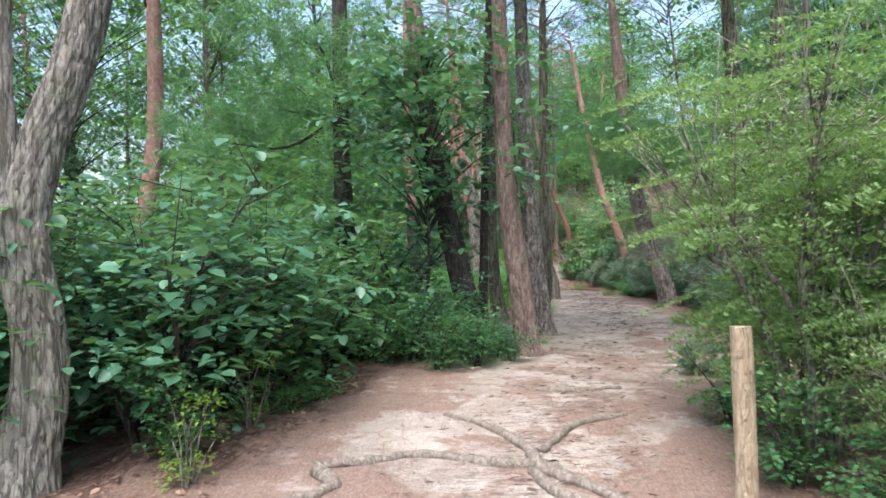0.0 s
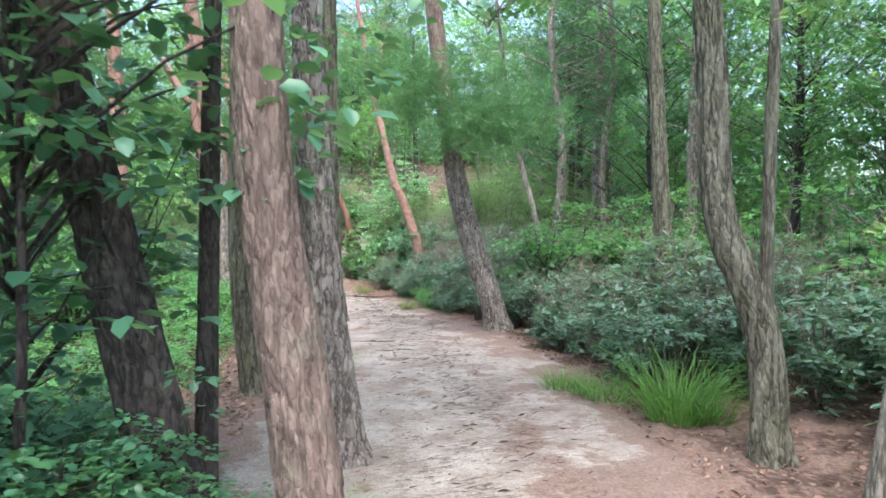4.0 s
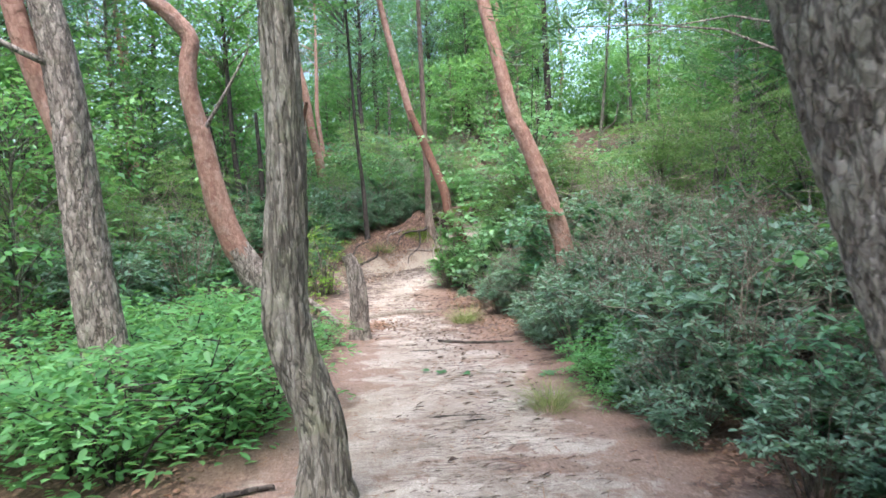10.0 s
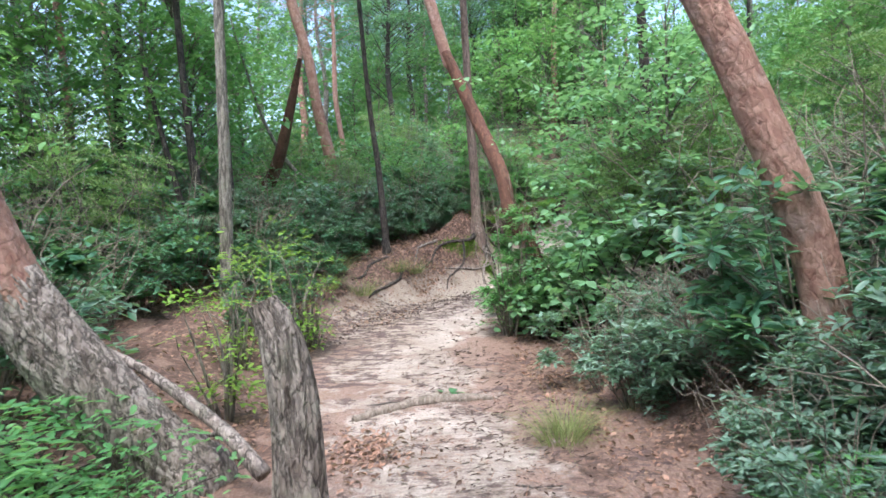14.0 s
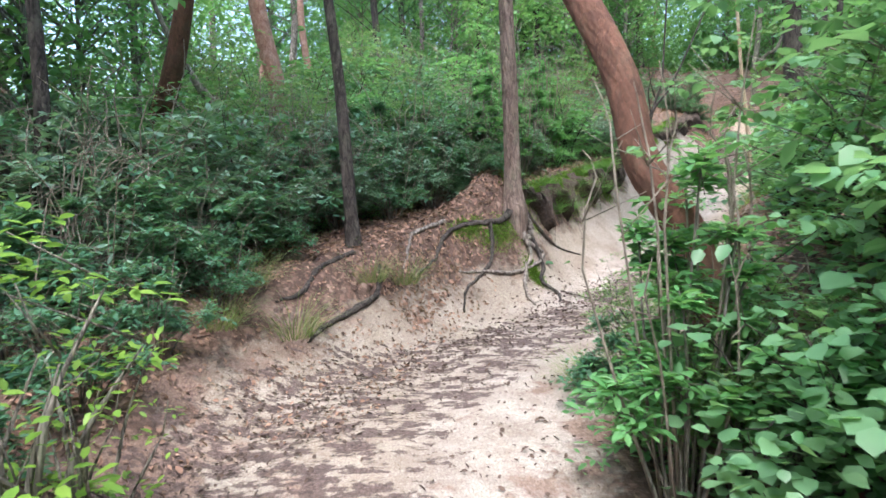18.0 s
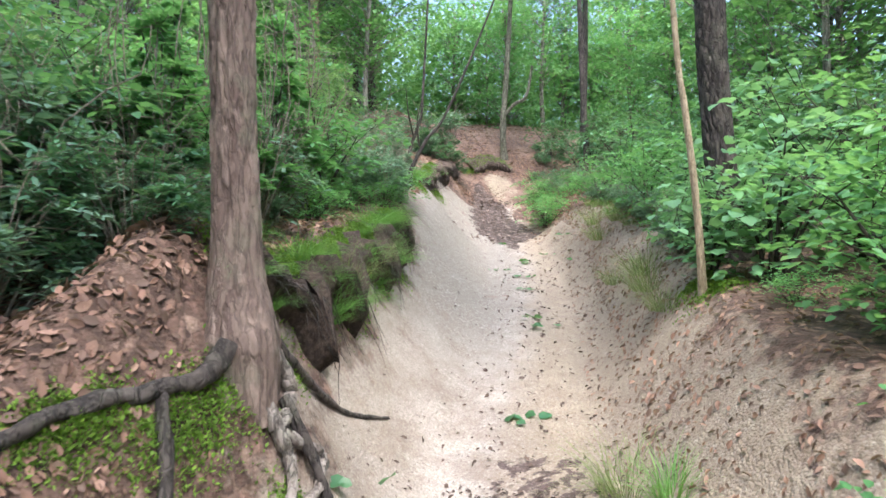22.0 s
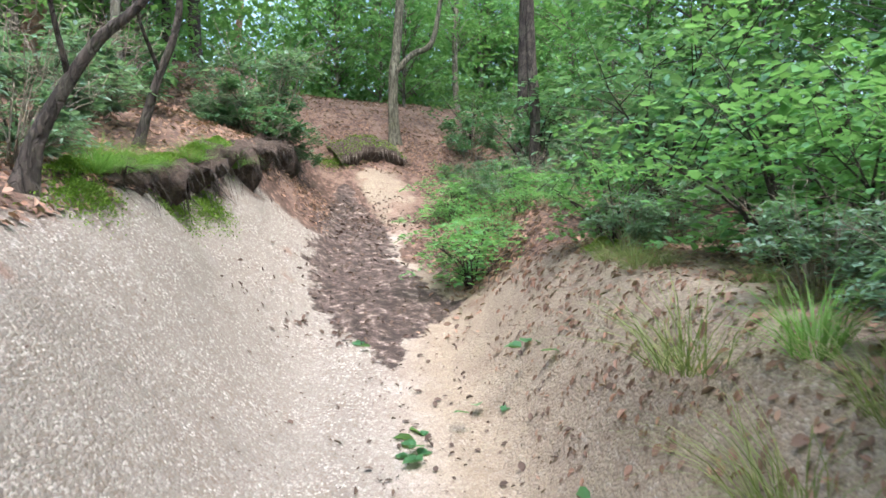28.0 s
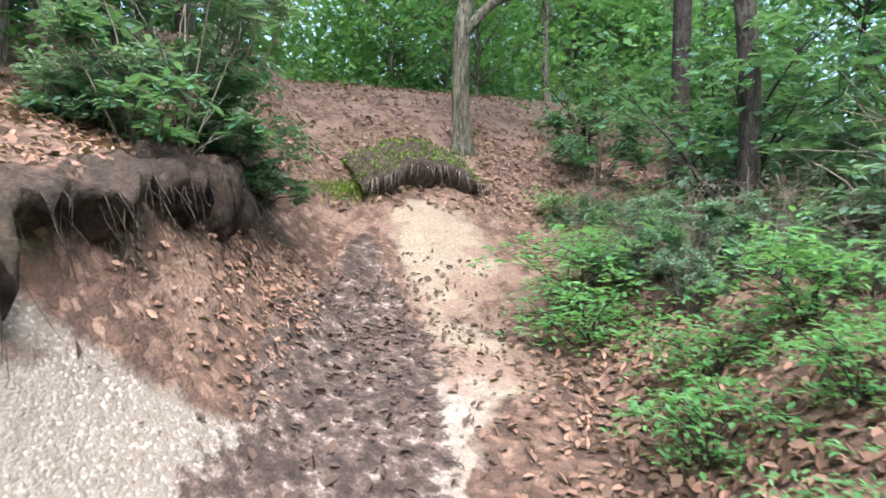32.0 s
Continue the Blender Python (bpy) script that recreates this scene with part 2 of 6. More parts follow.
def ground_material():
    n = Nodes("forest_floor")
    mid, fine = n.noise(5, 6, 0.65), n.noise(55, 5, 0.72)
    grit = n.noise(130, 4, 0.65)
    sand = n.ramp(n.noise(2.3, 8, 0.68), [(0.3, (0.21, 0.168, 0.138)), (0.46, (0.345, 0.297, 0.256)), (0.6, (0.5, 0.45, 0.405))])
    warm = n.ramp(mid, [(0.25, (0.22, 0.17, 0.12)), (0.6, (0.34, 0.28, 0.205)), (0.8, (0.42, 0.36, 0.275))])
    sand = n.mix(n.attribute("warm"), sand, warm)
    pale = n.ramp(mid, [(0.25, (0.185, 0.173, 0.153)), (0.6, (0.265, 0.251, 0.226)), (0.8, (0.345, 0.33, 0.302))])
    sand = n.mix(n.attribute("pale"), sand, pale)
    sand = n.mix(n.ramp(grit, [(0.36, (0.75, 0.75, 0.75)), (0.6, (0, 0, 0))]), sand, (0.19, 0.15, 0.12))
    pebble = n.add("TexVoronoi", Scale=105.0, Randomness=1.0)
    n.link(n.coords(), pebble.inputs["Vector"])
    coarse = n.math("ADD", 0.4, n.math("MULTIPLY", n.attribute("pale"), 0.6))
    coarse = n.math("MULTIPLY", coarse, n.ramp(n.noise(3.2, 4, 0.6), [(0.3, (0.25, 0.25, 0.25)), (0.65, (1, 1, 1))]))
    sand = n.mix(n.math("MULTIPLY", coarse, n.math("MULTIPLY", n.ramp(pebble.outputs["Color"], [(0.25, (1, 1, 1)), (0.5, (0, 0, 0))]), 0.7)), sand, (0.2, 0.16, 0.13))
    sand = n.mix(n.math("MULTIPLY", coarse, n.math("MULTIPLY", n.ramp(pebble.outputs["Color"], [(0.7, (0, 0, 0)), (0.9, (1, 1, 1))]), 0.7)), sand, (0.66, 0.61, 0.56))
    gravel = n.add("TexVoronoi", Scale=62.0, Randomness=1.0)
    n.link(n.coords(), gravel.inputs["Vector"])
    sand = n.mix(n.math("MULTIPLY", coarse, n.math("MULTIPLY", n.ramp(gravel.outputs["Color"], [(0.12, (1, 1, 1)), (0.32, (0, 0, 0))]), 0.75)), sand, (0.17, 0.135, 0.11))
    sand = n.mix(n.math("MULTIPLY", coarse, n.math("MULTIPLY", n.ramp(gravel.outputs["Color"], [(0.75, (0, 0, 0)), (0.92, (1, 1, 1))]), 0.5)), sand, (0.6, 0.56, 0.52))
    speck = n.ramp(n.noise(38, 6, 0.75), [(0.54, (0, 0, 0)), (0.66, (1, 1, 1))])
    sand = n.mix(n.math("MULTIPLY", speck, 0.5), sand, (0.17, 0.115, 0.085))
    needles = n.ramp(n.noise(70, 5, 0.8, n.coords((1, 0.4, 1))), [(0.3, (0.1, 0.06, 0.046)), (0.5, (0.2, 0.13, 0.102)), (0.72, (0.35, 0.26, 0.212))])
    # a mat of old leaves: flat flakes, each of its own brown
    flake = n.add("TexVoronoi", Scale=24.0, Randomness=1.0)
    bent = n.add("TexNoise", Scale=9.0, Detail=4.0)
    n.link(n.coords(), bent.inputs["Vector"])
    shift = n.add("VectorMath")
    shift.operation = "MULTIPLY_ADD"
    shift.inputs[1].default_value = (0.12, 0.12, 0.12)
    n.link(bent.outputs["Color"], shift.inputs[0])
    n.link(n.coords((1, 0.75, 0.6)), shift.inputs[2])
    n.link(shift.outputs[0], flake.inputs["Vector"])
    mat_of_leaves = n.ramp(flake.outputs["Color"], [(0.1, (0.06, 0.034, 0.025)), (0.45, (0.14, 0.082, 0.06)), (0.75, (0.23, 0.142, 0.106)), (1.0, (0.34, 0.235, 0.18))])
    rim = n.ramp(flake.outputs["Distance"], [(0.3, (0, 0, 0)), (0.6, (1, 1, 1))])
    soil = n.mix(n.math("MULTIPLY", rim, 0.5), mat_of_leaves, (0.035, 0.022, 0.016))
    soil = n.mix(n.math("MULTIPLY", n.ramp(fine, [(0.4, (0, 0, 0)), (0.7, (1, 1, 1))]), 0.4), soil, (0.05, 0.032, 0.024))
    mud = n.ramp(n.noise(14, 7, 0.75, n.coords((1, 0.7, 1))), [(0.32, (0.018, 0.012, 0.01)), (0.47, (0.05, 0.034, 0.029)), (0.57, (0.12, 0.088, 0.075)), (0.64, (0.33, 0.27, 0.235))])

    def edge(name, lo=0.42, hi=0.58, amount=0.55, scale=2.6, rough=0.72):
        """A zone with a ragged outline."""
        v = n.math("ADD", n.attribute(name), n.math("MULTIPLY", n.math("SUBTRACT", n.noise(scale, 8, rough), 0.5), amount * 2))
        return n.ramp(v, [(lo, (0, 0, 0)), (hi, (1, 1, 1))])

    path = edge("path", 0.38, 0.6, 0.7)
    colour = n.mix(path, soil, sand)
    colour = n.mix(n.math("MULTIPLY", edge("needles", 0.43, 0.6, 1.3, 1.9, 0.66), 0.88), colour, needles)
    debris = n.ramp(n.noise(48, 6, 0.8), [(0.3, (0.025, 0.017, 0.015)), (0.5, (0.08, 0.053, 0.047)), (0.7, (0.2, 0.14, 0.122))])
    colour = n.mix(n.math("MULTIPLY", n.math("MULTIPLY", edge("debris", 0.46, 0.54, 1.5, 4.2), n.ramp(n.noise(7, 7, 0.7, n.coords((1, 1.8, 1))), [(0.46, (0, 0, 0)), (0.52, (1, 1, 1))])), 0.95), colour, debris)
    colour = n.mix(edge("mud", 0.45, 0.55, 0.8, 4.2), colour, mud)
    # small washed-out ledges that run across the walking line, the shade beneath them painted dark
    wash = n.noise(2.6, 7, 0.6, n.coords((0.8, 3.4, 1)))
    foot_shade = n.ramp(wash, [(0.44, (0, 0, 0)), (0.485, (1, 1, 1)), (0.497, (0, 0, 0))])
    foot_shade2 = n.ramp(wash, [(0.555, (0, 0, 0)), (0.6, (1, 1, 1)), (0.612, (0, 0, 0))])
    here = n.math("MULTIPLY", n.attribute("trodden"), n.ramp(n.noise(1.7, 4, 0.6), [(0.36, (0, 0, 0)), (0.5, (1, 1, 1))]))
    ledge_shade = n.math("MULTIPLY", n.math("MAXIMUM", foot_shade, foot_shade2), here)
    colour = n.mix(n.math("MULTIPLY", ledge_shade, 0.9), colour, (0.06, 0.04, 0.032))
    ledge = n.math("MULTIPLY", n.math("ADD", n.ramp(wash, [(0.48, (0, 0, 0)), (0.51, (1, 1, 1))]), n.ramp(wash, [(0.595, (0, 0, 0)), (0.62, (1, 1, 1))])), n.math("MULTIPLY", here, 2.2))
    relief = n.math("ADD", n.math("MULTIPLY", fine, 0.35), n.math("ADD", n.math("ADD", n.math("MULTIPLY", pebble.outputs["Distance"], -0.5), n.math("MULTIPLY", gravel.outputs["Distance"], -1.0)), n.math("MULTIPLY", mid, 1.8)))
    off_path = n.math("MULTIPLY", n.math("SUBTRACT", 1.0, path), n.math("MULTIPLY", flake.outputs["Distance"], -1.2))
    n.bump(n.math("ADD", ledge, n.math("ADD", relief, off_path)), 0.45, 0.016)
    return n.done(colour, n.ramp(mid, [(0.3, (0.85, 0.85, 0.85)), (0.7, (0.97, 0.97, 0.97))]))


GROUND = ground_material()


# ---------------------------------------------------------------- shape of the ground
# Line of the trail: x, y, z of its floor.
TRAIL = [(-0.2, -8, -0.2), (0, 0, 0.03), (0.6, 4.8, 0.3), (1.9, 8.6, 0.35), (2.7, 11.3, 0.33), (3.2, 14.1, 0.31), (3.5, 16.8, 0.29),
         (3.85, 20, 0.25), (4.0, 22.5, 0.16), (3.95, 24.6, 0.2), (4.35, 27, 0.36), (5.25, 29.1, 0.5), (6.6, 31, 0.72),
         (8.6, 33.4, 1.15), (10.05, 35.25, 1.5), (11.25, 37.05, 1.95), (12.7, 39.2, 2.68), (13.2, 40.2, 2.95), (13.6, 41.4, 3.7),
         (14.6, 44.2, 5.1), (18, 54, 7.6)]
# Banks beside each of those places: foot, rise, width of the rise, slope beyond.
BANK_L = [(1.7, 0, 1, -0.1), (2.2, 0, 1, -0.1), (1.6, 0, 1, -0.12), (1.9, -0.3, 1, -0.14), (1.9, -0.35, 1, -0.14), (1.8, -0.3, 1, -0.12),
          (1.5, -0.1, 1, -0.08), (1.2, 0.05, 1, -0.02), (1.3, 0.1, 1, 0.03), (1.7, 0.3, 1.2, 0.12), (1.3, 0.5, 1.3, 0.06), (0.7, 0.75, 0.9, 0.04),
          (0.25, 1.15, 0.95, 0.05), (0.25, 1.0, 1.2, 0.1), (0.35, 1.05, 1.35, 0.16), (0.5, 1.0, 1.2, 0.2), (0.5, 0.8, 0.9, 0.24), (0.5, 0.65, 0.8, 0.24),
          (0.4, 0.5, 0.9, 0.2), (0.6, 0.5, 1, 0.12), (1, 0, 1, 0.1)]
BANK_R = [(1.6, 0.1, 1, 0.03), (1.6, 0.1, 1, 0.03), (1.7, 0.05, 1, 0.02), (2.2, 0.05, 1, 0.02), (2.2, 0.1, 1, 0.02), (2.0, 0.1, 1, 0.03),
          (1.6, 0.15, 1, 0.04), (1.2, 0.25, 1, 0.04), (1.1, 0.35, 1, 0.05), (1.1, 0.5, 1, 0.07), (1.2, 0.6, 1, 0.07), (0.7, 0.75, 0.9, 0.07),
          (0.45, 0.75, 0.9, 0.08), (0.45, 0.75, 0.9, 0.08), (0.4, 0.85, 0.7, 0.08), (0.3, 0.6, 0.8, 0.08), (0.6, 0.35, 0.8, 0.05), (0.6, 0.3, 0.8, 0.04),
          (0.9, 0.1, 0.8, 0.03), (1, 0, 1, 0), (1, 0, 1, 0)]


def curve_through(points, per=14):
    """Smooth line through the points, with their other columns carried along."""
    p = np.array(points, float)
    p = np.vstack((2 * p[0] - p[1], p, 2 * p[-1] - p[-2]))
    t = np.linspace(0, 1, per, endpoint=False)[:, None]
    out = []
    for a, b, c, d in zip(p, p[1:], p[2:], p[3:]):
        out.append(0.5 * (2 * b + (c - a) * t + (2 * a - 5 * b + 4 * c - d) * t ** 2 + (3 * b - a - 3 * c + d) * t ** 3))
    return np.vstack(out + [p[-2:-1]])


LINE = curve_through([(*a, *b, *c) for a, b, c in zip(TRAIL, BANK_L, BANK_R)])
AHEAD = np.gradient(LINE[:, :2], axis=0)
AHEAD /= np.linalg.norm(AHEAD, axis=1)[:, None]


def trail_frame(x, y):
    """Where places lie by the trail: the carried columns there, the offset to the right and the nearest sample."""
    x, y = np.asarray(x, float).ravel(), np.asarray(y, float).ravel()
    cols, off, near = np.empty((len(x), LINE.shape[1])), np.empty(len(x)), np.empty(len(x))
    for i in range(0, len(x), 20000):
        dx, dy = x[i:i + 20000, None] - LINE[:, 0], y[i:i + 20000, None] - LINE[:, 1]
        d2 = dx ** 2 + dy ** 2
        d = np.sqrt(d2)
        j = d.argmin(1)
        dm = d[np.arange(len(j)), j]
        w = np.exp(-(d - dm[:, None]) / (0.08 + 0.12 * dm[:, None]))
        w /= w.sum(1)[:, None]
        cols[i:i + 20000] = w @ LINE
        side = dx * AHEAD[:, 1] - dy * AHEAD[:, 0]
        s = side[np.arange(len(j)), j]
        off[i:i + 20000] = np.where(s < 0, -dm, dm)
        near[i:i + 20000] = w @ np.arange(len(LINE))
    return cols, off, near


def ease(v):
    v = np.clip(v, 0, 1)
    return v * v * (3 - 2 * v)


def waves(x, y, seed, size):
    """Gentle unevenness of about that wavelength."""
    r = np.random.RandomState(seed)
    out = np.zeros_like(x)
    for _ in range(7):
        a, f, p = r.uniform(0, 6.28), r.uniform(0.6, 1.6) * 6.28 / size, r.uniform(0, 6.28)
        out += np.sin((x * np.cos(a) + y * np.sin(a)) * f + p)
    return out / 4


def lip_offset(s, foot, width):
    """How far left of the trail's line the turf edge of the washed-out bank runs."""
    upper = 0.9 * (foot + width)
    lower = np.interp(s, [160, 164, 168, 172, 176, 180, 186, 193, 200], [0.95, 0.93, 0.9, 0.9, 1.0, 1.15, 1.35, 1.5, 1.45])
    return np.where(s < 200, lower, upper)


def ground_z(x, y):
    x, y = np.asarray(x, float).ravel(), np.asarray(y, float).ravel()
    c, u, s_at = trail_frame(x, y)
    z = c[:, 2].copy()
    for k, v in ((3, -u), (7, u)):
        foot, rise, width, slope = c[:, k], c[:, k + 1], np.maximum(c[:, k + 2], 0.3), c[:, k + 3]
        past = np.clip(v - foot - 0.5 * width, 0, None)
        z += rise * ease((v - foot) / width) + slope * 14 * (1 - np.exp(-past / 14))
    # the left bank is undercut below its turf edge
    edge = lip_offset(s_at, c[:, 3], c[:, 5])
    deep = 0.2 * (ease((s_at - 161) / 4) * (1 - ease((s_at - 180) / 5)) + ease((s_at - 206) / 5) * (1 - ease((s_at - 244) / 5)))
    z -= deep * ease((-u - c[:, 3]) / (0.8 * np.maximum(c[:, 5], 0.3))) * (1 - ease((-u - edge) / 0.1))
    # the terrace on which the rooted pine stands
    back, along = -0.82 * (x - 5.05) + 0.57 * (y - 30.7), 0.58 * (x - 5.05) + 0.82 * (y - 30.7)
    z += 0.4 * np.exp(-(along / (0.53 + 0.12 * np.clip(back, 0, 2))) ** 2 - (np.minimum(back, 0) / 0.5) ** 2) * (1 - ease((back - 0.05) / 0.6))
    rough = ease((np.abs(u) - 0.8) / 2)
    z += (0.012 + 0.035 * rough) * waves(x, y, 3, 1.7) + (0.006 + 0.012 * rough) * waves(x, y, 4, 0.5) + 0.12 * ease((np.abs(u) - 4) / 6) * waves(x, y, 5, 7)
    return z


# ---------------------------------------------------------------- mesh helpers
def tri_mesh(name, verts, tris, mats, smooth=False, **floats):
    """A mesh of triangles from arrays, with named values on its points."""
    me = bpy.data.meshes.new(name)
    verts, tris = np.ascontiguousarray(verts, np.float32), np.ascontiguousarray(tris, np.int32)
    side = tris.shape[1]
    me.vertices.add(len(verts))
    me.vertices.foreach_set("co", verts.ravel())
    me.loops.add(tris.size)
    me.loops.foreach_set("vertex_index", tris.ravel())
    me.polygons.add(len(tris))
    me.polygons.foreach_set("loop_start", np.arange(0, tris.size, side, dtype=np.int32))
    if smooth:
        me.polygons.foreach_set("use_smooth", np.ones(len(tris), bool))
    for key, value in floats.items():
        me.attributes.new(key, "FLOAT", "POINT").data.foreach_set("value", np.ascontiguousarray(value, np.float32))
    me.materials.append(mats)
    me.update(calc_edges=True)
    return me


def part(name, me, parent, label=""):
    ob = new(name, me)
    ob.parent = parent
    if label:
        tagged(ob, label)
    return ob


def thing(name, label, category, at=(0, 0, 0), group="", kind=""):
    ob = new(name)
    ob.location = at
    ob.empty_display_size = 0.2
    return tagged(ob, label, category, group, kind)


# leaf blades: points along +y, folded on the midrib
OVAL = (np.array([(0, 0, 0), (0, .33, .0), (0, .68, .0), (0, 1, -.06), (-.2, .3, .05), (-.19, .68, .05), (.2, .3, .05), (.19, .68, .05)]),
        np.array([(0, 1, 4), (4, 1, 5), (5, 1, 2), (5, 2, 3), (0, 6, 1), (6, 7, 1), (7, 2, 1), (7, 3, 2)]))
BROAD = (OVAL[0] * np.array((1.75, 1, 1.4)), OVAL[1])
LANCE = (OVAL[0] * np.array((0.75, 1, 1)), OVAL[1])
HEX = (np.array([(0, 0, 0), (-.2, .3, .06), (-.18, .7, .05), (0, 1, -.06), (.18, .7, .05), (.2, .3, .06)]),
       np.array([(0, 3, 1), (1, 3, 2), (0, 5, 3), (5, 4, 3)]))
WIDE = (HEX[0] * np.array((1.7, 1, 1.4)), HEX[1])
SLIM = (HEX[0] * np.array((0.8, 1, 1)), HEX[1])
DIAMOND = (np.array([(0, 0, 0), (-.26, .5, .06), (0, 1, -.05), (.26, .5, .06)]), np.array([(0, 2, 1), (0, 3, 2)]))
CURL = (OVAL[0] * np.array((1.3, 1, 1)) + np.array([(0, 0, 0), (0, 0, .05), (0, 0, .06), (0, 0, .2), (0, 0, .08), (0, 0, .14), (0, 0, .08), (0, 0, .14)]), OVAL[1])
BLADE = (np.array([(-.5, 0, 0), (.5, 0, 0), (-.4, .4, .0), (.4, .4, .0), (-.25, .75, -.1), (.25, .75, -.1), (0, 1, -.28)]),
         np.array([(0, 1, 2), (1, 3, 2), (2, 3, 4), (3, 5, 4), (4, 5, 6)]))
THREAD = (np.array([(-.5, 0, 0), (.5, 0, 0), (0, 1, 0)]), np.array([(0, 1, 2)]))


def turn_matrices(yaw, pitch, roll):
    """Yaw about z after pitch about x after roll about the blade's own axis."""
    cy, sy, cp, sp, cr, sr = np.cos(yaw), np.sin(yaw), np.cos(pitch), np.sin(pitch), np.cos(roll), np.sin(roll)
    o, i = np.zeros_like(cy), np.ones_like(cy)
    rz = np.stack((np.stack((cy, -sy, o), -1), np.stack((sy, cy, o), -1), np.stack((o, o, i), -1)), -2)
    rx = np.stack((np.stack((i, o, o), -1), np.stack((o, cp, -sp), -1), np.stack((o, sp, cp), -1)), -2)
    ry = np.stack((np.stack((cr, o, sr), -1), np.stack((o, i, o), -1), np.stack((-sr, o, cr), -1)), -2)
    return rz @ rx @ ry


def blades(shape, at, yaw, pitch, roll, size):
    """Many copies of a blade as arrays. size: (n,) or (n, 3)."""
    v, f = shape
    size = np.asarray(size, float)
    if size.ndim == 1:
        size = np.repeat(size[:, None], 3, 1)
    m = turn_matrices(np.asarray(yaw, float), np.asarray(pitch, float), np.asarray(roll, float))
    pts = np.einsum("nij,nkj->nki", m, v[None] * size[:, None, :]) + np.asarray(at)[:, None, :]
    faces = f[None] + (np.arange(len(at)) * len(v))[:, None, None]
    return pts.reshape(-1, 3), faces.reshape(-1, 3)


def joined(chunks):
    out_v, out_f, k = [], [], 0
    for v, f in chunks:
        out_v.append(v)
        out_f.append(f + k)
        k += len(v)
    return np.vstack(out_v), np.vstack(out_f)


def rod(points, sides=6, per=5):
    """A tapering round stick through (x, y, z, r) as arrays of triangles."""
    c = curve_through(points, per) if len(points) > 2 else np.linspace(points[0], points[1], per + 1)
    ahead = np.gradient(c[:, :3], axis=0)
    ahead /= np.linalg.norm(ahead, axis=1)[:, None] + 1e-9
    up = np.where(np.abs(ahead[:, 2:3]) > 0.9, np.array([[1.0, 0, 0]]), np.array([[0, 0, 1.0]]))
    a = np.cross(ahead, up)
    a /= np.linalg.norm(a, axis=1)[:, None]
    b = np.cross(a, ahead)
    th = np.arange(sides) * 2 * np.pi / sides
    ring = np.cos(th)[None, :, None] * a[:, None] + np.sin(th)[None, :, None] * b[:, None]
    v = (c[:, None, :3] + ring * c[:, None, 3:4]).reshape(-1, 3)
    n = len(c)
    i, j = np.meshgrid(np.arange(n - 1), np.arange(sides), indexing="ij")
    p, q = i * sides + j, i * sides + (j + 1) % sides
    f = np.concatenate((np.stack((p, q, p + sides), -1).reshape(-1, 3), np.stack((q, q + sides, p + sides), -1).reshape(-1, 3)))
    caps = [(0, k + 1, k) for k in range(1, sides - 1)] + [((n - 1) * sides, (n - 1) * sides + k, (n - 1) * sides + k + 1) for k in range(1, sides - 1)]
    return v, np.vstack((f, np.array(caps)))


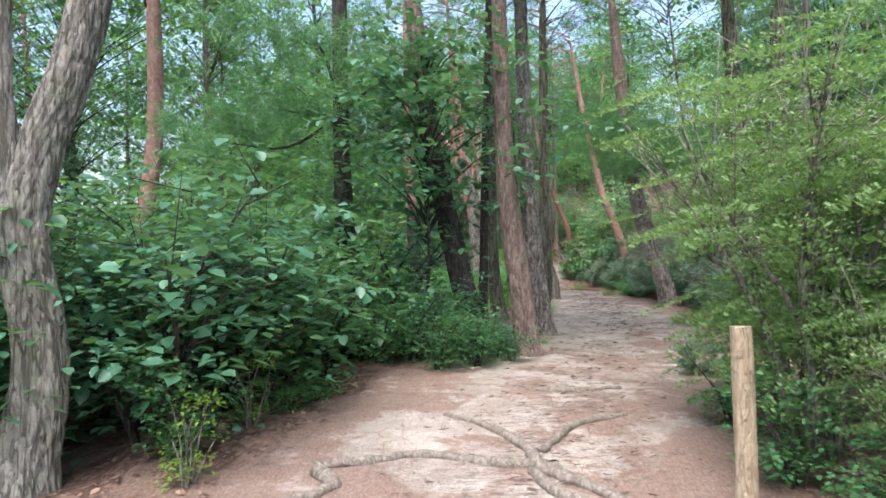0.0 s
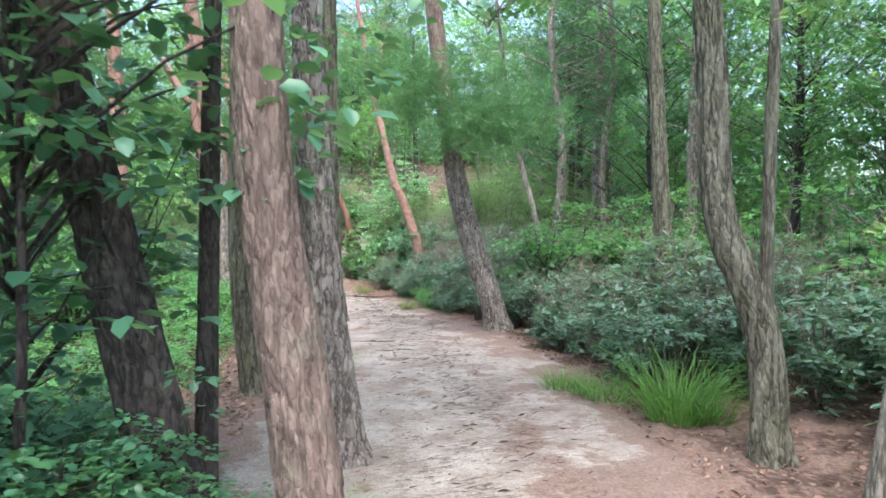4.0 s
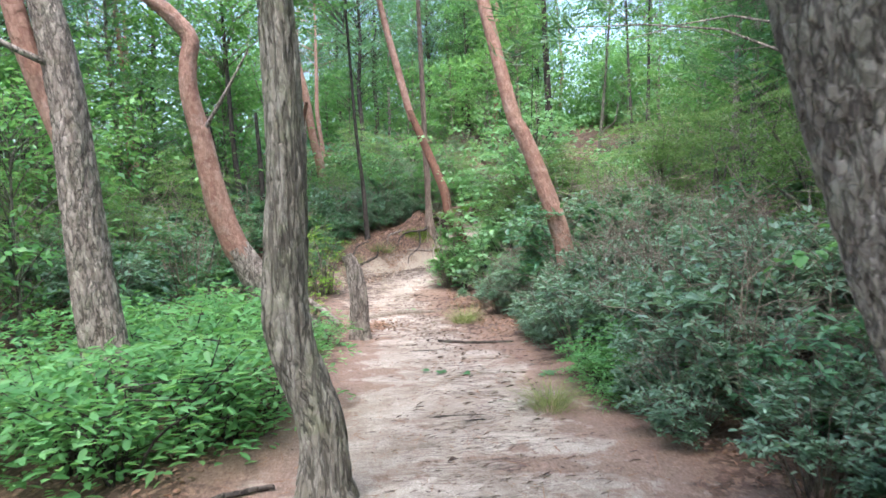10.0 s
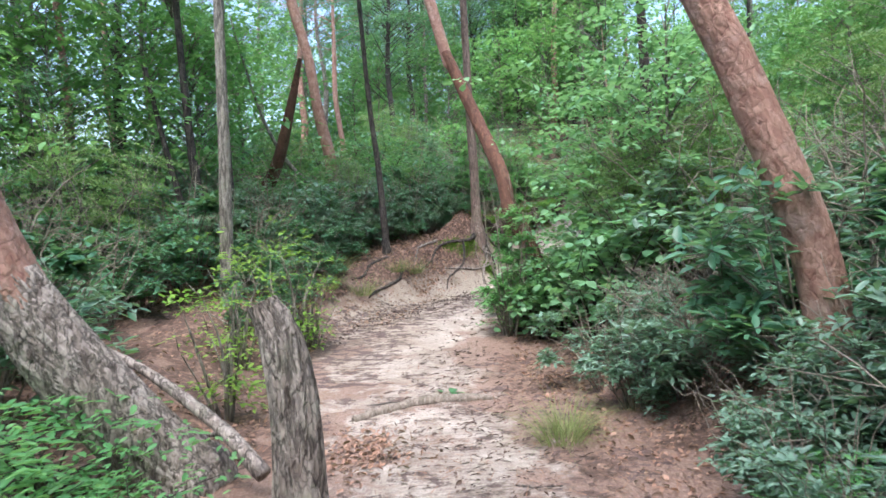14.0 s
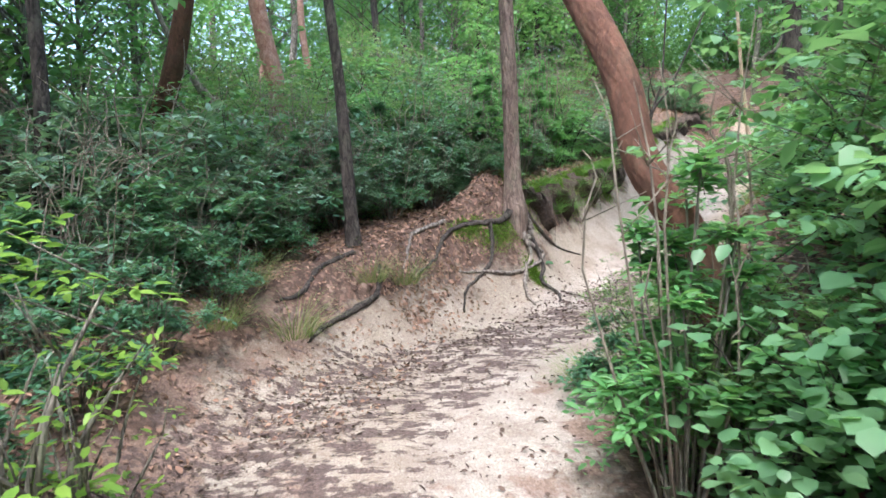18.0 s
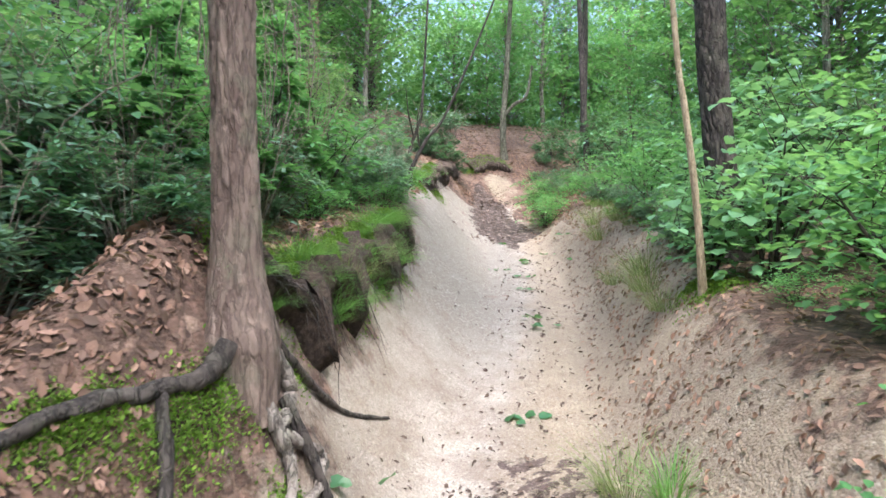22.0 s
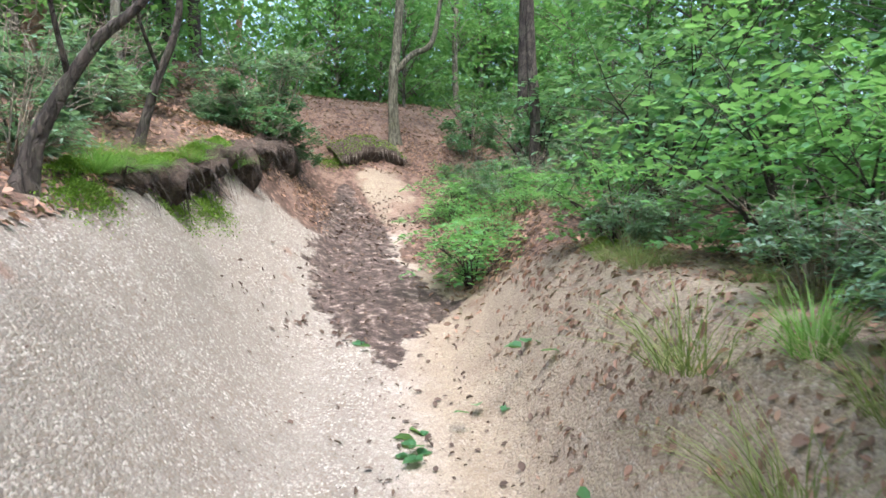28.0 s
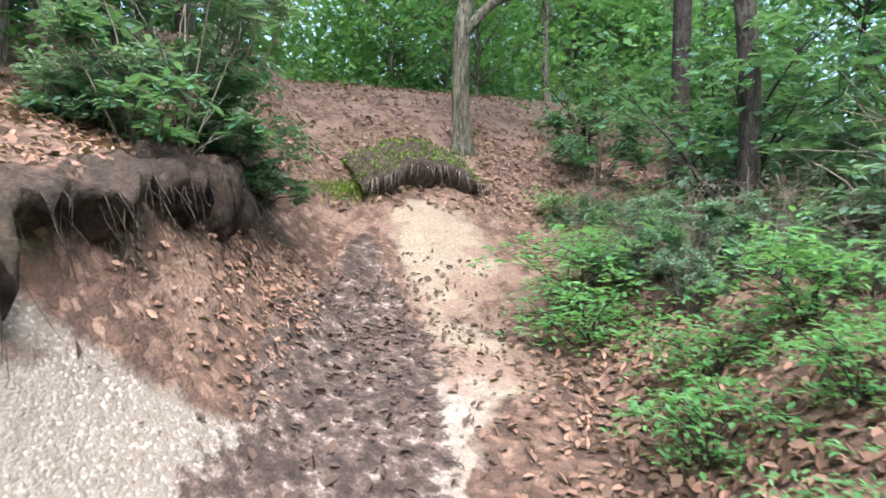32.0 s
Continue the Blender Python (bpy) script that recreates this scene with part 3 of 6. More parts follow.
def bark_trunk(points, seed, cell=0.042, tall=0.17, depth=0.018, step=0.026, fine_to=99.0, flare=0.35, sink=0.3, fine=5):
    """A trunk through (x, y, z, r): plated bark with open cracks, a flared foot, relief by cells. Returns arrays and its values."""
    c = curve_through(points, 30)
    seg = np.linalg.norm(np.diff(c[:, :3], axis=0), axis=1)
    s = np.concatenate(([0], np.cumsum(seg)))
    levels = np.arange(-sink, min(s[-1], fine_to), step)
    if s[-1] > fine_to:
        levels = np.concatenate((levels, np.arange(fine_to, s[-1], 0.12)))
    levels = np.append(levels, s[-1])
    c = np.stack([np.interp(levels, s, c[:, k]) for k in range(4)], 1)
    c[:, 2] += np.minimum(levels, 0)
    c[:, 3] *= 1 + flare * np.exp(-np.maximum(levels, 0) / 0.14)
    r0 = float(np.mean(c[:, 3]))
    na = max(7, int(2 * np.pi * r0 / cell))
    sides = max(12, na * fine)
    th = np.arange(sides) * 2 * np.pi / sides
    rng = np.random.RandomState(seed)
    A, B = np.meshgrid(th / (2 * np.pi) * na, levels / tall + 5, indexing="xy")
    nb = int(levels[-1] / tall) + 12
    ja, jb, tone = rng.uniform(0, 1, (na, nb)), rng.uniform(0, 1, (na, nb)), rng.uniform(0, 1, (na, nb))
    A, B = A + 0.45 * np.sin(B * 0.9 + rng.uniform(0, 6)) + 0.2 * np.sin(B * 2.3), B + 0.55 * np.sin(A * 2 * np.pi / na * 3 + rng.uniform(0, 6)) + 0.3 * np.sin(A * 2 * np.pi / na * 7)
    ia, ib = np.floor(A).astype(int), np.floor(B).astype(int)
    f1, f2, own = np.full(A.shape, 9.0), np.full(A.shape, 9.0), np.zeros(A.shape)
    for da in (-1, 0, 1):
        for db in (-1, 0, 1):
            ka, kb = (ia + da) % na, np.clip(ib + db, 0, nb - 1)
            d = np.hypot(ia + da + ja[ka, kb] - A, ib + db + jb[ka, kb] - B)
            near = d < f1
            f2 = np.where(near, f1, np.minimum(f2, d))
            own = np.where(near, tone[ka, kb], own)
            f1 = np.where(near, d, f1)
    plate = np.clip((f2 - f1 - 0.02) / 0.2, 0, 1)
    lump = 0.05 * np.sin(2 * th[None] + levels[:, None] * 1.3) + 0.04 * np.sin(3 * th[None] - levels[:, None] * 2.1 + 1) + 0.08 * np.exp(-np.maximum(levels, 0)[:, None] / 0.2) * np.sin(5 * th[None] + seed)
    rad = c[:, 3:4] * (1 + lump) + depth * (plate ** 0.7 - 0.7 + 0.5 * (own - 0.5))
    ahead = np.gradient(c[:, :3], axis=0)
    ahead /= np.linalg.norm(ahead, axis=1)[:, None]
    a = np.cross(ahead, np.array([[0, 1.0, 0.1]]))
    a /= np.linalg.norm(a, axis=1)[:, None]
    b = np.cross(ahead, a)
    v = c[:, None, :3] + rad[..., None] * (np.cos(th)[None, :, None] * a[:, None] + np.sin(th)[None, :, None] * b[:, None])
    n = len(levels)
    i, j = np.meshgrid(np.arange(n - 1), np.arange(sides), indexing="ij")
    p, q = i * sides + j, i * sides + (j + 1) % sides
    f = np.concatenate((np.stack((p, q, p + sides), -1).reshape(-1, 3), np.stack((q, q + sides, p + sides), -1).reshape(-1, 3)))
    top = [((n - 1) * sides, (n - 1) * sides + k, (n - 1) * sides + k + 1) for k in range(1, sides - 1)]
    return v.reshape(-1, 3), np.vstack((f, np.array(top))), plate.ravel(), own.ravel()


def trunk_mesh(points, seed, mat, **kw):
    v, f, plate, tone = bark_trunk(points, seed, **kw)
    return tri_mesh("trunk", v, f, mat, True, plate=plate, tone=tone)


def stick_mesh(chunks, mat, seed=1):
    v, f = joined(chunks)
    r = np.random.RandomState(seed)
    return tri_mesh("stick", v, f, mat, True, plate=np.clip(r.normal(0.55, 0.25, len(v)), 0, 1), tone=r.uniform(0, 1, len(v)))


def at_trail(s, u):
    """The place u metres right of sample s of the trail's line."""
    s = np.clip(s, 0, len(LINE) - 1.001)
    i = int(s)
    k = s - i
    p, d = LINE[i] * (1 - k) + LINE[i + 1] * k, AHEAD[i] * (1 - k) + AHEAD[i + 1] * k
    return p[0] + u * d[1], p[1] - u * d[0]


def floor_at(x, y):
    return float(ground_z([x], [y])[0])


def lip_at(s):
    """Offset of the turf edge to the left at one sample of the trail's line."""
    return float(lip_offset(s, np.interp(s, np.arange(len(LINE)), LINE[:, 3]), np.interp(s, np.arange(len(LINE)), LINE[:, 5])))


# ---------------------------------------------------------------- ground
def spread(lo, hi, step, far):
    """Even steps from lo to hi, then ever longer ones out to far."""
    core = np.arange(lo, hi, step)
    out, d, k = [], step, 0.0
    while k < far:
        d *= 1.28
        k += d
        out.append(k)
    out = np.array(out)
    return np.concatenate((lo - out[::-1], core, core[-1] + out))


def build_ground():
    gx, gy = spread(-4.0, 17.0, 0.07, 400), spread(-1.5, 44.5, 0.07, 400)
    X, Y = np.meshgrid(gx, gy, indexing="ij")
    x, y = X.ravel(), Y.ravel()
    c, u, s = trail_frame(x, y)
    z = ground_z(x, y)
    steep_l, steep_r = ease((c[:, 4] - 0.35) / 0.3), ease((c[:, 8] - 0.4) / 0.25)
    reach_l = c[:, 3] * (0.8 - 0.5 * steep_l) + steep_l * (0.6 * c[:, 3] + (0.6 + 0.3 * ease((s - 166) / 12)) * c[:, 5]) + 0.4 * np.exp(-((s - 144) / 9) ** 2)
    reach_r = c[:, 7] * (0.7 + 0.1 * steep_r) + steep_r * (0.5 + 0.35 * ease((s - 150) / 10) + 0.25 * np.exp(-((s - 203) / 6) ** 2)) * c[:, 9]
    reach_l = np.minimum(reach_l, np.interp(s, [60, 74, 85, 94, 99, 105, 122, 132, 142, 148, 152, 156, 160, 164, 172, 180, 193, 206], [3, 1.75, 2.0, 1.6, 0.95, 0.92, 1.05, 1.7, 1.75, 1.45, 1.25, 1.0, 0.72, 0.82, 0.86, 1.1, 1.45, 3]))
    reach_r = reach_r + 0.25 * ease((s - 168) / 6) * (1 - ease((s - 200) / 8))
    reach_r = np.minimum(reach_r, np.interp(s, [66, 74, 82, 90, 99, 109, 124, 136, 144, 150, 156], [3, 1.4, 1.25, 1.0, 0.6, 0.42, 0.45, 0.42, 0.5, 0.8, 3]))
    high = np.where(u < 0, ease((s - 220) / 3.5), ease((s - 215) / 6))
    reach_l, reach_r = reach_l * (1 - high) + 0.12 * high, reach_r * (1 - high) + high * np.interp(s, [214, 220, 224, 230, 236, 242, 249], [0.1, -0.15, 0.2, 0.28, 0.05, 0.5, 0.4])
    side = np.where(u < 0, reach_l + u, reach_r - u)
    path = np.clip(0.5 + side / (0.9 - 0.4 * high), 0, 1) * (1 - ease((s - 249) / 4))
    needle = np.clip(0.66 - np.where(side > 0.1, (side - 0.1) / 1.2, (0.1 - side) / 2.2), 0, 1)
    needle = np.maximum(needle, 0.45 - 0.24 * ease((s - 26) / 20) + 0.26 * ease((u - 0.1) / 0.7) + 0.14 * np.exp(-((s - 112) / 16) ** 2)) * (1 - 0.8 * ease((s - 136) / 14)) + 0.34 * ease((s - 221) / 6)

    def strip(left, right, soft):
        """Inside a strip whose two edges are given as (sample, offset)."""
        lo, hi = (np.interp(s, [p[0] for p in e], [p[1] for p in e], left=9, right=9) for e in (left, right))
        return np.clip(0.5 + np.minimum(u - lo, hi - u) / soft, 0, 1)

    debris = strip([(124, -1.7), (133, -2.0), (139, -1.75), (145, -1.42), (150, -0.8), (153, -0.5), (158.5, -0.24), (162.5, -0.1), (168, 0.1)],
                   [(124, -0.7), (133, -0.45), (140, -0.35), (145, -0.1), (149, 0.15), (153, 0.3), (157, 0.4), (168, 0.45)], 0.5)
    debris = np.maximum(debris, 0.36 * ease((s - 92) / 12) * (1 - ease((s - 128) / 8)) * (1 - ease((np.abs(u) - 1.0) / 0.5)))
    mud_way = strip([(206, 0), (209, -0.2), (213, -0.62), (216, -0.7), (219, -0.8), (224, -0.8), (232, -0.9), (240, -0.6), (247, -0.4)],
                    [(206, -0.05), (209, 0), (213, 0.45), (216, 0.2), (219, -0.05), (224, -0.1), (232, -0.15), (240, -0.25), (247, -0.3)], 0.45)
    pale = ease((s - 170) / 12) * ease((-u + 0.1) / 0.4) * (1 - ease((s - 221) / 4))
    warm = ease((s - 140) / 25) * ease((u + 0.1) / 0.4) + 0.55 * ease((s - 120) / 20) * ease((-u - 0.2) / 0.5) * (1 - ease((s - 165) / 10)) + ease((s - 224) / 8)
    nx, ny = len(gx), len(gy)
    i, j = np.meshgrid(np.arange(nx - 1), np.arange(ny - 1), indexing="ij")
    p = (i * ny + j).ravel()
    quads = np.stack((p, p + ny, p + ny + 1, p + 1), 1)
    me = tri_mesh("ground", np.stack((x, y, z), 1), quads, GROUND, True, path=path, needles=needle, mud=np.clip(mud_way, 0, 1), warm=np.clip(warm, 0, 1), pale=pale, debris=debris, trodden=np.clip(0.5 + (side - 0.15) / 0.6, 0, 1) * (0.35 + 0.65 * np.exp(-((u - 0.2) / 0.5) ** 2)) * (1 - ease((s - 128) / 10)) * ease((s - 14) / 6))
    tagged(new("ground", me), "sandy forest trail with pine needles, leaf litter and bare earth", "ground", kind="structure")


build_ground()


# ---------------------------------------------------------------- foliage prototypes
def clumps_shrub(seed, radius, height, clumps, per, shape, size, mat, stem_mat, name, label, droop=0.35, spread_leaf=0.22, stems=9, up=0.2, flat=0.25, layers=3):
    """A shrub: bare stems from the ground and leaves in sprays round their ends."""
    r = np.random.RandomState(seed)
    sticks, at, yaw, pitch = [], [], [], []
    ends = []
    for k in range(stems):
        a, d, h = r.uniform(0, 6.28), radius * r.uniform(0.15, 0.9) ** 0.7, height * r.uniform(0.55, 1.0)
        e = np.array((d * math.cos(a), d * math.sin(a), h * (1 - 0.25 * (d / radius) ** 2)))
        mid = e * np.array((0.35, 0.35, 0.55)) + r.normal(0, 0.05, 3)
        sticks.append(rod([(0.12 * e[0], 0.12 * e[1], -0.05, 0.012 * height + 0.004), (*mid, 0.009 * height + 0.002), (*e, 0.003)], 4, 3))
        for q in np.linspace(0.12, 1.05, max(2, clumps // stems)):
            w = mid * (1 - q) + e * q if q > 0.5 else mid * (0.35 + 1.3 * q)
            tip = w + np.array((*(r.normal(0, 0.3, 2) * radius), abs(r.normal(0.02, 0.16)) * height))
            tip[2] = max(tip[2], 0.06 * height)
            tip[:2] *= min(1, 1.2 * radius / (np.hypot(tip[0], tip[1]) + 1e-6))
            sticks.append(rod([(*w, 0.005), (*tip, 0.002)], 3, 1))
            ends.append((tip, w))
    rolls = []
    for tip, w in ends:
        for _ in range(layers):
            n = max(4, int(per / layers * r.uniform(0.6, 1.4)))
            q = r.uniform(0.1, 1.15)
            c = w + (tip - w) * q + r.normal(0, spread_leaf * radius, 3) * np.array((1, 1, 0.7))
            a = r.uniform(0, 6.28, n)
            d = size * (0.25 + 1.5 * np.sqrt(r.uniform(0, 1, n))) * (per / layers / 9.0) ** 0.5
            out = np.arctan2(c[1], c[0])
            sag = 0.25 + 0.25 * r.uniform()
            flat_at = np.stack((d * np.cos(a), d * np.sin(a), r.normal(0, 0.15 * size, n) - sag * d * np.cos(a - out)), 1)
            at.append(c + flat_at)
            yaw.append(a - np.pi / 2 + r.normal(0, 0.45, n))
            pitch.append(r.normal(up - droop, 0.28, n))
            rolls.append(r.normal(0, flat, n))
    at, yaw, pitch, rolls = np.vstack(at), np.concatenate(yaw), np.concatenate(pitch), np.concatenate(rolls)
    keep = (at[:, 2] > 0.02) & (np.hypot(at[:, 0], at[:, 1]) < 1.4 * radius)
    at, yaw, pitch, rolls = at[keep], yaw[keep], pitch[keep], rolls[keep]
    v, f = blades(shape, at, yaw, pitch, rolls, size * r.uniform(0.6, 1.25, len(at)))
    t = thing(name, label, "shrub")
    tagged(part("branchwork", stick_mesh(sticks, stem_mat, seed), t), kind="stuff")
    tagged(part("foliage", tri_mesh("foliage", v, f, mat), t), kind="stuff")
    return t


def whorl_shrub(seed, radius, height, lobes, per_lobe, leaves, shape, size, mat, stem_mat, name, label, tilt=0.35, bare=0, thick=0.012):
    """A bush of rounded lobes with dark gaps between them: whorls of leaves on the twig ends of each lobe."""
    r = np.random.RandomState(seed)
    sticks, at, yaw, pitch, roll = [], [], [], [], []
    for k in range(lobes):
        a, d = r.uniform(0, 6.28), radius * math.sqrt(r.uniform(0.02, 1)) * 0.85
        c = np.array((d * math.cos(a), d * math.sin(a), height * r.uniform(0.22, 0.88) * (1 - 0.3 * (d / radius) ** 2)))
        reach = radius * r.uniform(0.2, 0.4)
        mid = c * np.array((0.5, 0.5, 0.55)) + r.normal(0, 0.04, 3)
        sticks.append(rod([(0.2 * c[0], 0.2 * c[1], -0.05, thick), (*mid, thick * 0.7), (*c, 0.005)], 4, 3))
        for _ in range(per_lobe):
            v = r.normal(0, 1, 3) + np.array((0, 0, 0.45))
            v /= np.linalg.norm(v)
            tip = c + v * reach * r.uniform(0.45, 1.15) * np.array((1, 1, 0.75))
            tip[2] = max(tip[2], 0.05)
            sticks.append(rod([(*(c + 0.15 * reach * v), 0.004), (*tip, 0.0015)], 3, 1))
            n = r.randint(leaves - 2, leaves + 3)
            a2 = np.arange(n) * 6.283 / n + r.uniform(0, 6) + r.normal(0, 0.25, n)
            base = tip - v * size * r.uniform(0, 1.1, (n, 1)) + 0.12 * size * np.stack((np.cos(a2), np.sin(a2), 0 * a2), 1)
            lean = v[0] * np.cos(a2) + v[1] * np.sin(a2)
            at.append(base)
            yaw.append(a2 - np.pi / 2)
            pitch.append(tilt * max(0.15, v[2]) - 0.45 * lean * (1 - abs(v[2])) + r.normal(0, 0.22, n))
            roll.append(r.normal(0, 0.3, n))
    at = np.vstack(at)
    v, f = blades(shape, at, np.concatenate(yaw), np.concatenate(pitch), np.concatenate(roll), size * r.uniform(0.6, 1.25, len(at)))
    twigs = []
    for _ in range(bare):
        a, h, w = r.uniform(0, 6.28), height * r.uniform(0.6, 1.35), radius * r.uniform(0.4, 1.15)
        e = np.array((w * math.cos(a), w * math.sin(a), h))
        k = e * np.array((0.55, 0.55, 0.7)) + r.normal(0, 0.07, 3)
        twigs.append(rod([(0.2 * e[0], 0.2 * e[1], 0, 0.008), (*k, 0.0055), (*(k * 0.4 + e * 0.6 + r.normal(0, 0.06, 3)), 0.004), (*e, 0.002)], 4, 2))
        for _ in range(3):
            twigs.append(rod([(*(k * 0.6 + e * 0.4), 0.004), (*(k * 0.5 + e * 0.5 + r.normal(0, 0.16, 3)), 0.0015)], 3, 1))
    t = thing(name, label, "shrub")
    tagged(part("branchwork", stick_mesh(sticks, stem_mat, seed), t), kind="stuff")
    tagged(part("foliage", tri_mesh("foliage", v, f, mat), t), kind="stuff")
    if twigs:
        tagged(part("twigwork", stick_mesh(twigs, TWIG, seed), t, "pale leafless twigs"), kind="stuff")
    return t


def grass_tuft(seed, n, height, mat, name, label, width=0.007, lean=0.75, radius=0.12):
    r = np.random.RandomState(seed)
    a = r.uniform(0, 6.28, n)
    d = radius * np.sqrt(r.uniform(0, 1, n))
    at = np.stack((d * np.cos(a), d * np.sin(a), np.full(n, -0.02)), 1)
    h = height * r.uniform(0.5, 1.15, n)
    lean_n = np.clip(r.normal(lean, 0.3, n), 0.05, 1.5)
    size = np.stack((np.full(n, width) * r.uniform(0.6, 1.3, n), h, h * 1.6), 1)
    v, f = blades(BLADE, at, a - np.pi / 2 + r.normal(0, 0.5, n), np.pi / 2 - lean_n * 0.7, r.normal(0, 0.3, n), size)
    ob = thing(name, label, "grass")
    tagged(part("blade_tuft", tri_mesh("blade_tuft", v, f, mat), ob), kind="stuff")
    return ob


def moss_patch(seed, x, y, long, wide, turn, up=0.0):
    """A mossy patch that follows the ground."""
    r = np.random.RandomState(seed)
    n = 2600
    p, q = long * r.normal(0, 0.45, n), wide * r.normal(0, 0.45, n)
    px, py = x + p * math.cos(turn) - q * math.sin(turn), y + p * math.sin(turn) + q * math.cos(turn)
    lift = 0.05 * np.exp(-(p / long) ** 2 - (q / wide) ** 2) * (0.7 + 0.5 * waves(px, py, seed, 0.15))
    pts = np.stack((px, py, ground_z(px, py) + lift + up - 0.005), 1)
    v, f = blades(DIAMOND, pts, r.uniform(0, 6.28, n), r.uniform(0.1, 1.2, n), r.normal(0, 0.4, n), r.uniform(0.01, 0.024, n))
    return tagged(new("moss_cushion", tri_mesh("moss_cushion", v, f, MOSS)), "cushion of yellow-green moss on the bank's edge", "moss")


def crown_mesh(seed, height, radius, clumps, per, shape, size, mat, base=0.3, spread_leaf=0.4):
    """Leaves in clumps round a crown of uneven outline, from base * height up."""
    r = np.random.RandomState(seed)
    at, yaw, pitch, limbs = [], [], [], []
    for k in range(clumps):
        h = r.uniform(base, 1.0)
        wide = radius * math.sin(math.pi * min(1, 0.18 + 0.8 * (h - base) / (1 - base))) ** 0.6
        a, d = r.uniform(0, 6.28), wide * r.uniform(0.25, 1.05)
        c = np.array((d * math.cos(a), d * math.sin(a), h * height))
        limbs.append(rod([(0, 0, max(0.2, c[2] - 0.5 * d - 0.2), 0.012 + 0.004 * d), (*(c * np.array((0.5, 0.5, 1)) - np.array((0, 0, 0.22 * d))), 0.01), (*c, 0.003)], 3, 2))
        for _ in range(4):
            n = int(per / 4 * r.uniform(0.5, 1.5))
            w = c + r.normal(0, spread_leaf, 3) * np.array((1, 1, 0.5))
            a2 = r.uniform(0, 6.28, n)
            d2 = size * (0.2 + 1.9 * np.sqrt(r.uniform(0, 1, n)))
            at.append(w + np.stack((d2 * np.cos(a2), d2 * np.sin(a2), r.normal(0, 0.2 * size, n) - 0.25 * d2), 1))
            yaw.append(a2 - np.pi / 2 + r.normal(0, 0.5, n))
            pitch.append(r.normal(-0.2, 0.35, n))
    at = np.vstack(at)
    v, f = blades(shape, at, np.concatenate(yaw), np.concatenate(pitch), r.normal(0, 0.3, len(at)), size * r.uniform(0.6, 1.3, len(at)))
    return tri_mesh("crown", v, f, mat), limbs


def needle_crown(seed, height, radius, clumps, base=0.55, per=26):
    """Flat sprays of pine needles at the ends of limbs."""
    r = np.random.RandomState(seed)
    chunks, limbs = [], []
    for k in range(clumps):
        h = r.uniform(base, 1.0)
        a, d = r.uniform(0, 6.28), radius * r.uniform(0.3, 1.0) * (1.25 - 0.7 * (h - base) / (1 - base))
        c = np.array((d * math.cos(a), d * math.sin(a), h * height))
        limbs.append(rod([(0, 0, c[2] - 0.25 * d, 0.02), (*(c * np.array((0.5, 0.5, 1)) - np.array((0, 0, 0.05))), 0.012), (*c, 0.004)], 3, 2))
        for q in range(5):
            w = c + r.normal(0, 0.3, 3) * np.array((1, 1, 0.4))
            n = per
            chunks.append(blades(THREAD, np.repeat(w[None], n, 0) + r.normal(0, 0.07, (n, 3)), r.uniform(0, 6.28, n), r.normal(0.45, 0.5, n), r.uniform(0, 3, n),
                                 np.stack((np.full(n, 0.014), r.uniform(0.13, 0.26, n), np.ones(n)), 1)))
    v, f = joined(chunks)
    return tri_mesh("crown", v, f, NEEDLE), limbs


def wild_tree(seed, name, label, height, radius, trunk_r, mat, kind="leaf", leaf=LEAF_OAK, lean=0.0, clumps=88, per=60, size=0.145, base=0.3, shape=DIAMOND):
    """A forest tree for the middle distance: trunk with limbs, and crown."""
    r = np.random.RandomState(seed)
    t = thing(name, label, "tree")
    bend = [(0, 0, 0, trunk_r)]
    a = r.uniform(0, 6.28)
    for q in (0.12, 0.3, 0.55, 0.8, 1.0):
        bend.append((lean * height * q + r.normal(0, 0.02) * height * 0.4, r.normal(0, 0.02) * height * 0.4, q * height * 0.97, trunk_r * (1 - 0.8 * q)))
    if kind == "pine":
        crown, limbs = needle_crown(seed, height, radius, clumps, base)
    else:
        crown, limbs = crown_mesh(seed, height, radius, clumps, per, shape, size, leaf, base)
    lv, lf, plate, tone = bark_trunk(bend, seed, cell=0.2, tall=0.5, depth=0.005, step=0.22, flare=0.25)
    off = np.array((lean, 0, 0))
    sticks = joined(limbs)
    sv = sticks[0].copy()
    sv[:, 0] += lean * sv[:, 2]
    k = len(sv)
    part("trunk", tri_mesh("trunk", lv, lf, mat, True, plate=plate, tone=tone), t)
    tagged(part("branchwork", tri_mesh("branchwork", sv, sticks[1], mat, True, plate=r.uniform(0.3, 1, k), tone=r.uniform(0, 1, k)), t), kind="stuff")
    top = tagged(part("crown", crown, t), kind="stuff")
    top.location = off * height * 0.75 if kind == "pine" else off * height * 0.6
    return t


def placed(proto, x, y, scale=1.0, turn=0.0, sink=0.03, tilt=(0, 0)):
    m = Matrix.Translation((x, y, floor_at(x, y) - sink)) @ Euler((tilt[0], tilt[1], turn)).to_matrix().to_4x4() @ Matrix.Scale(scale, 4)
    return copy_thing(proto, m)


def put_away(proto):
    """Takes away the pattern once its copies stand."""
    for o in (*proto.children_recursive, proto):
        bpy.data.objects.remove(o)


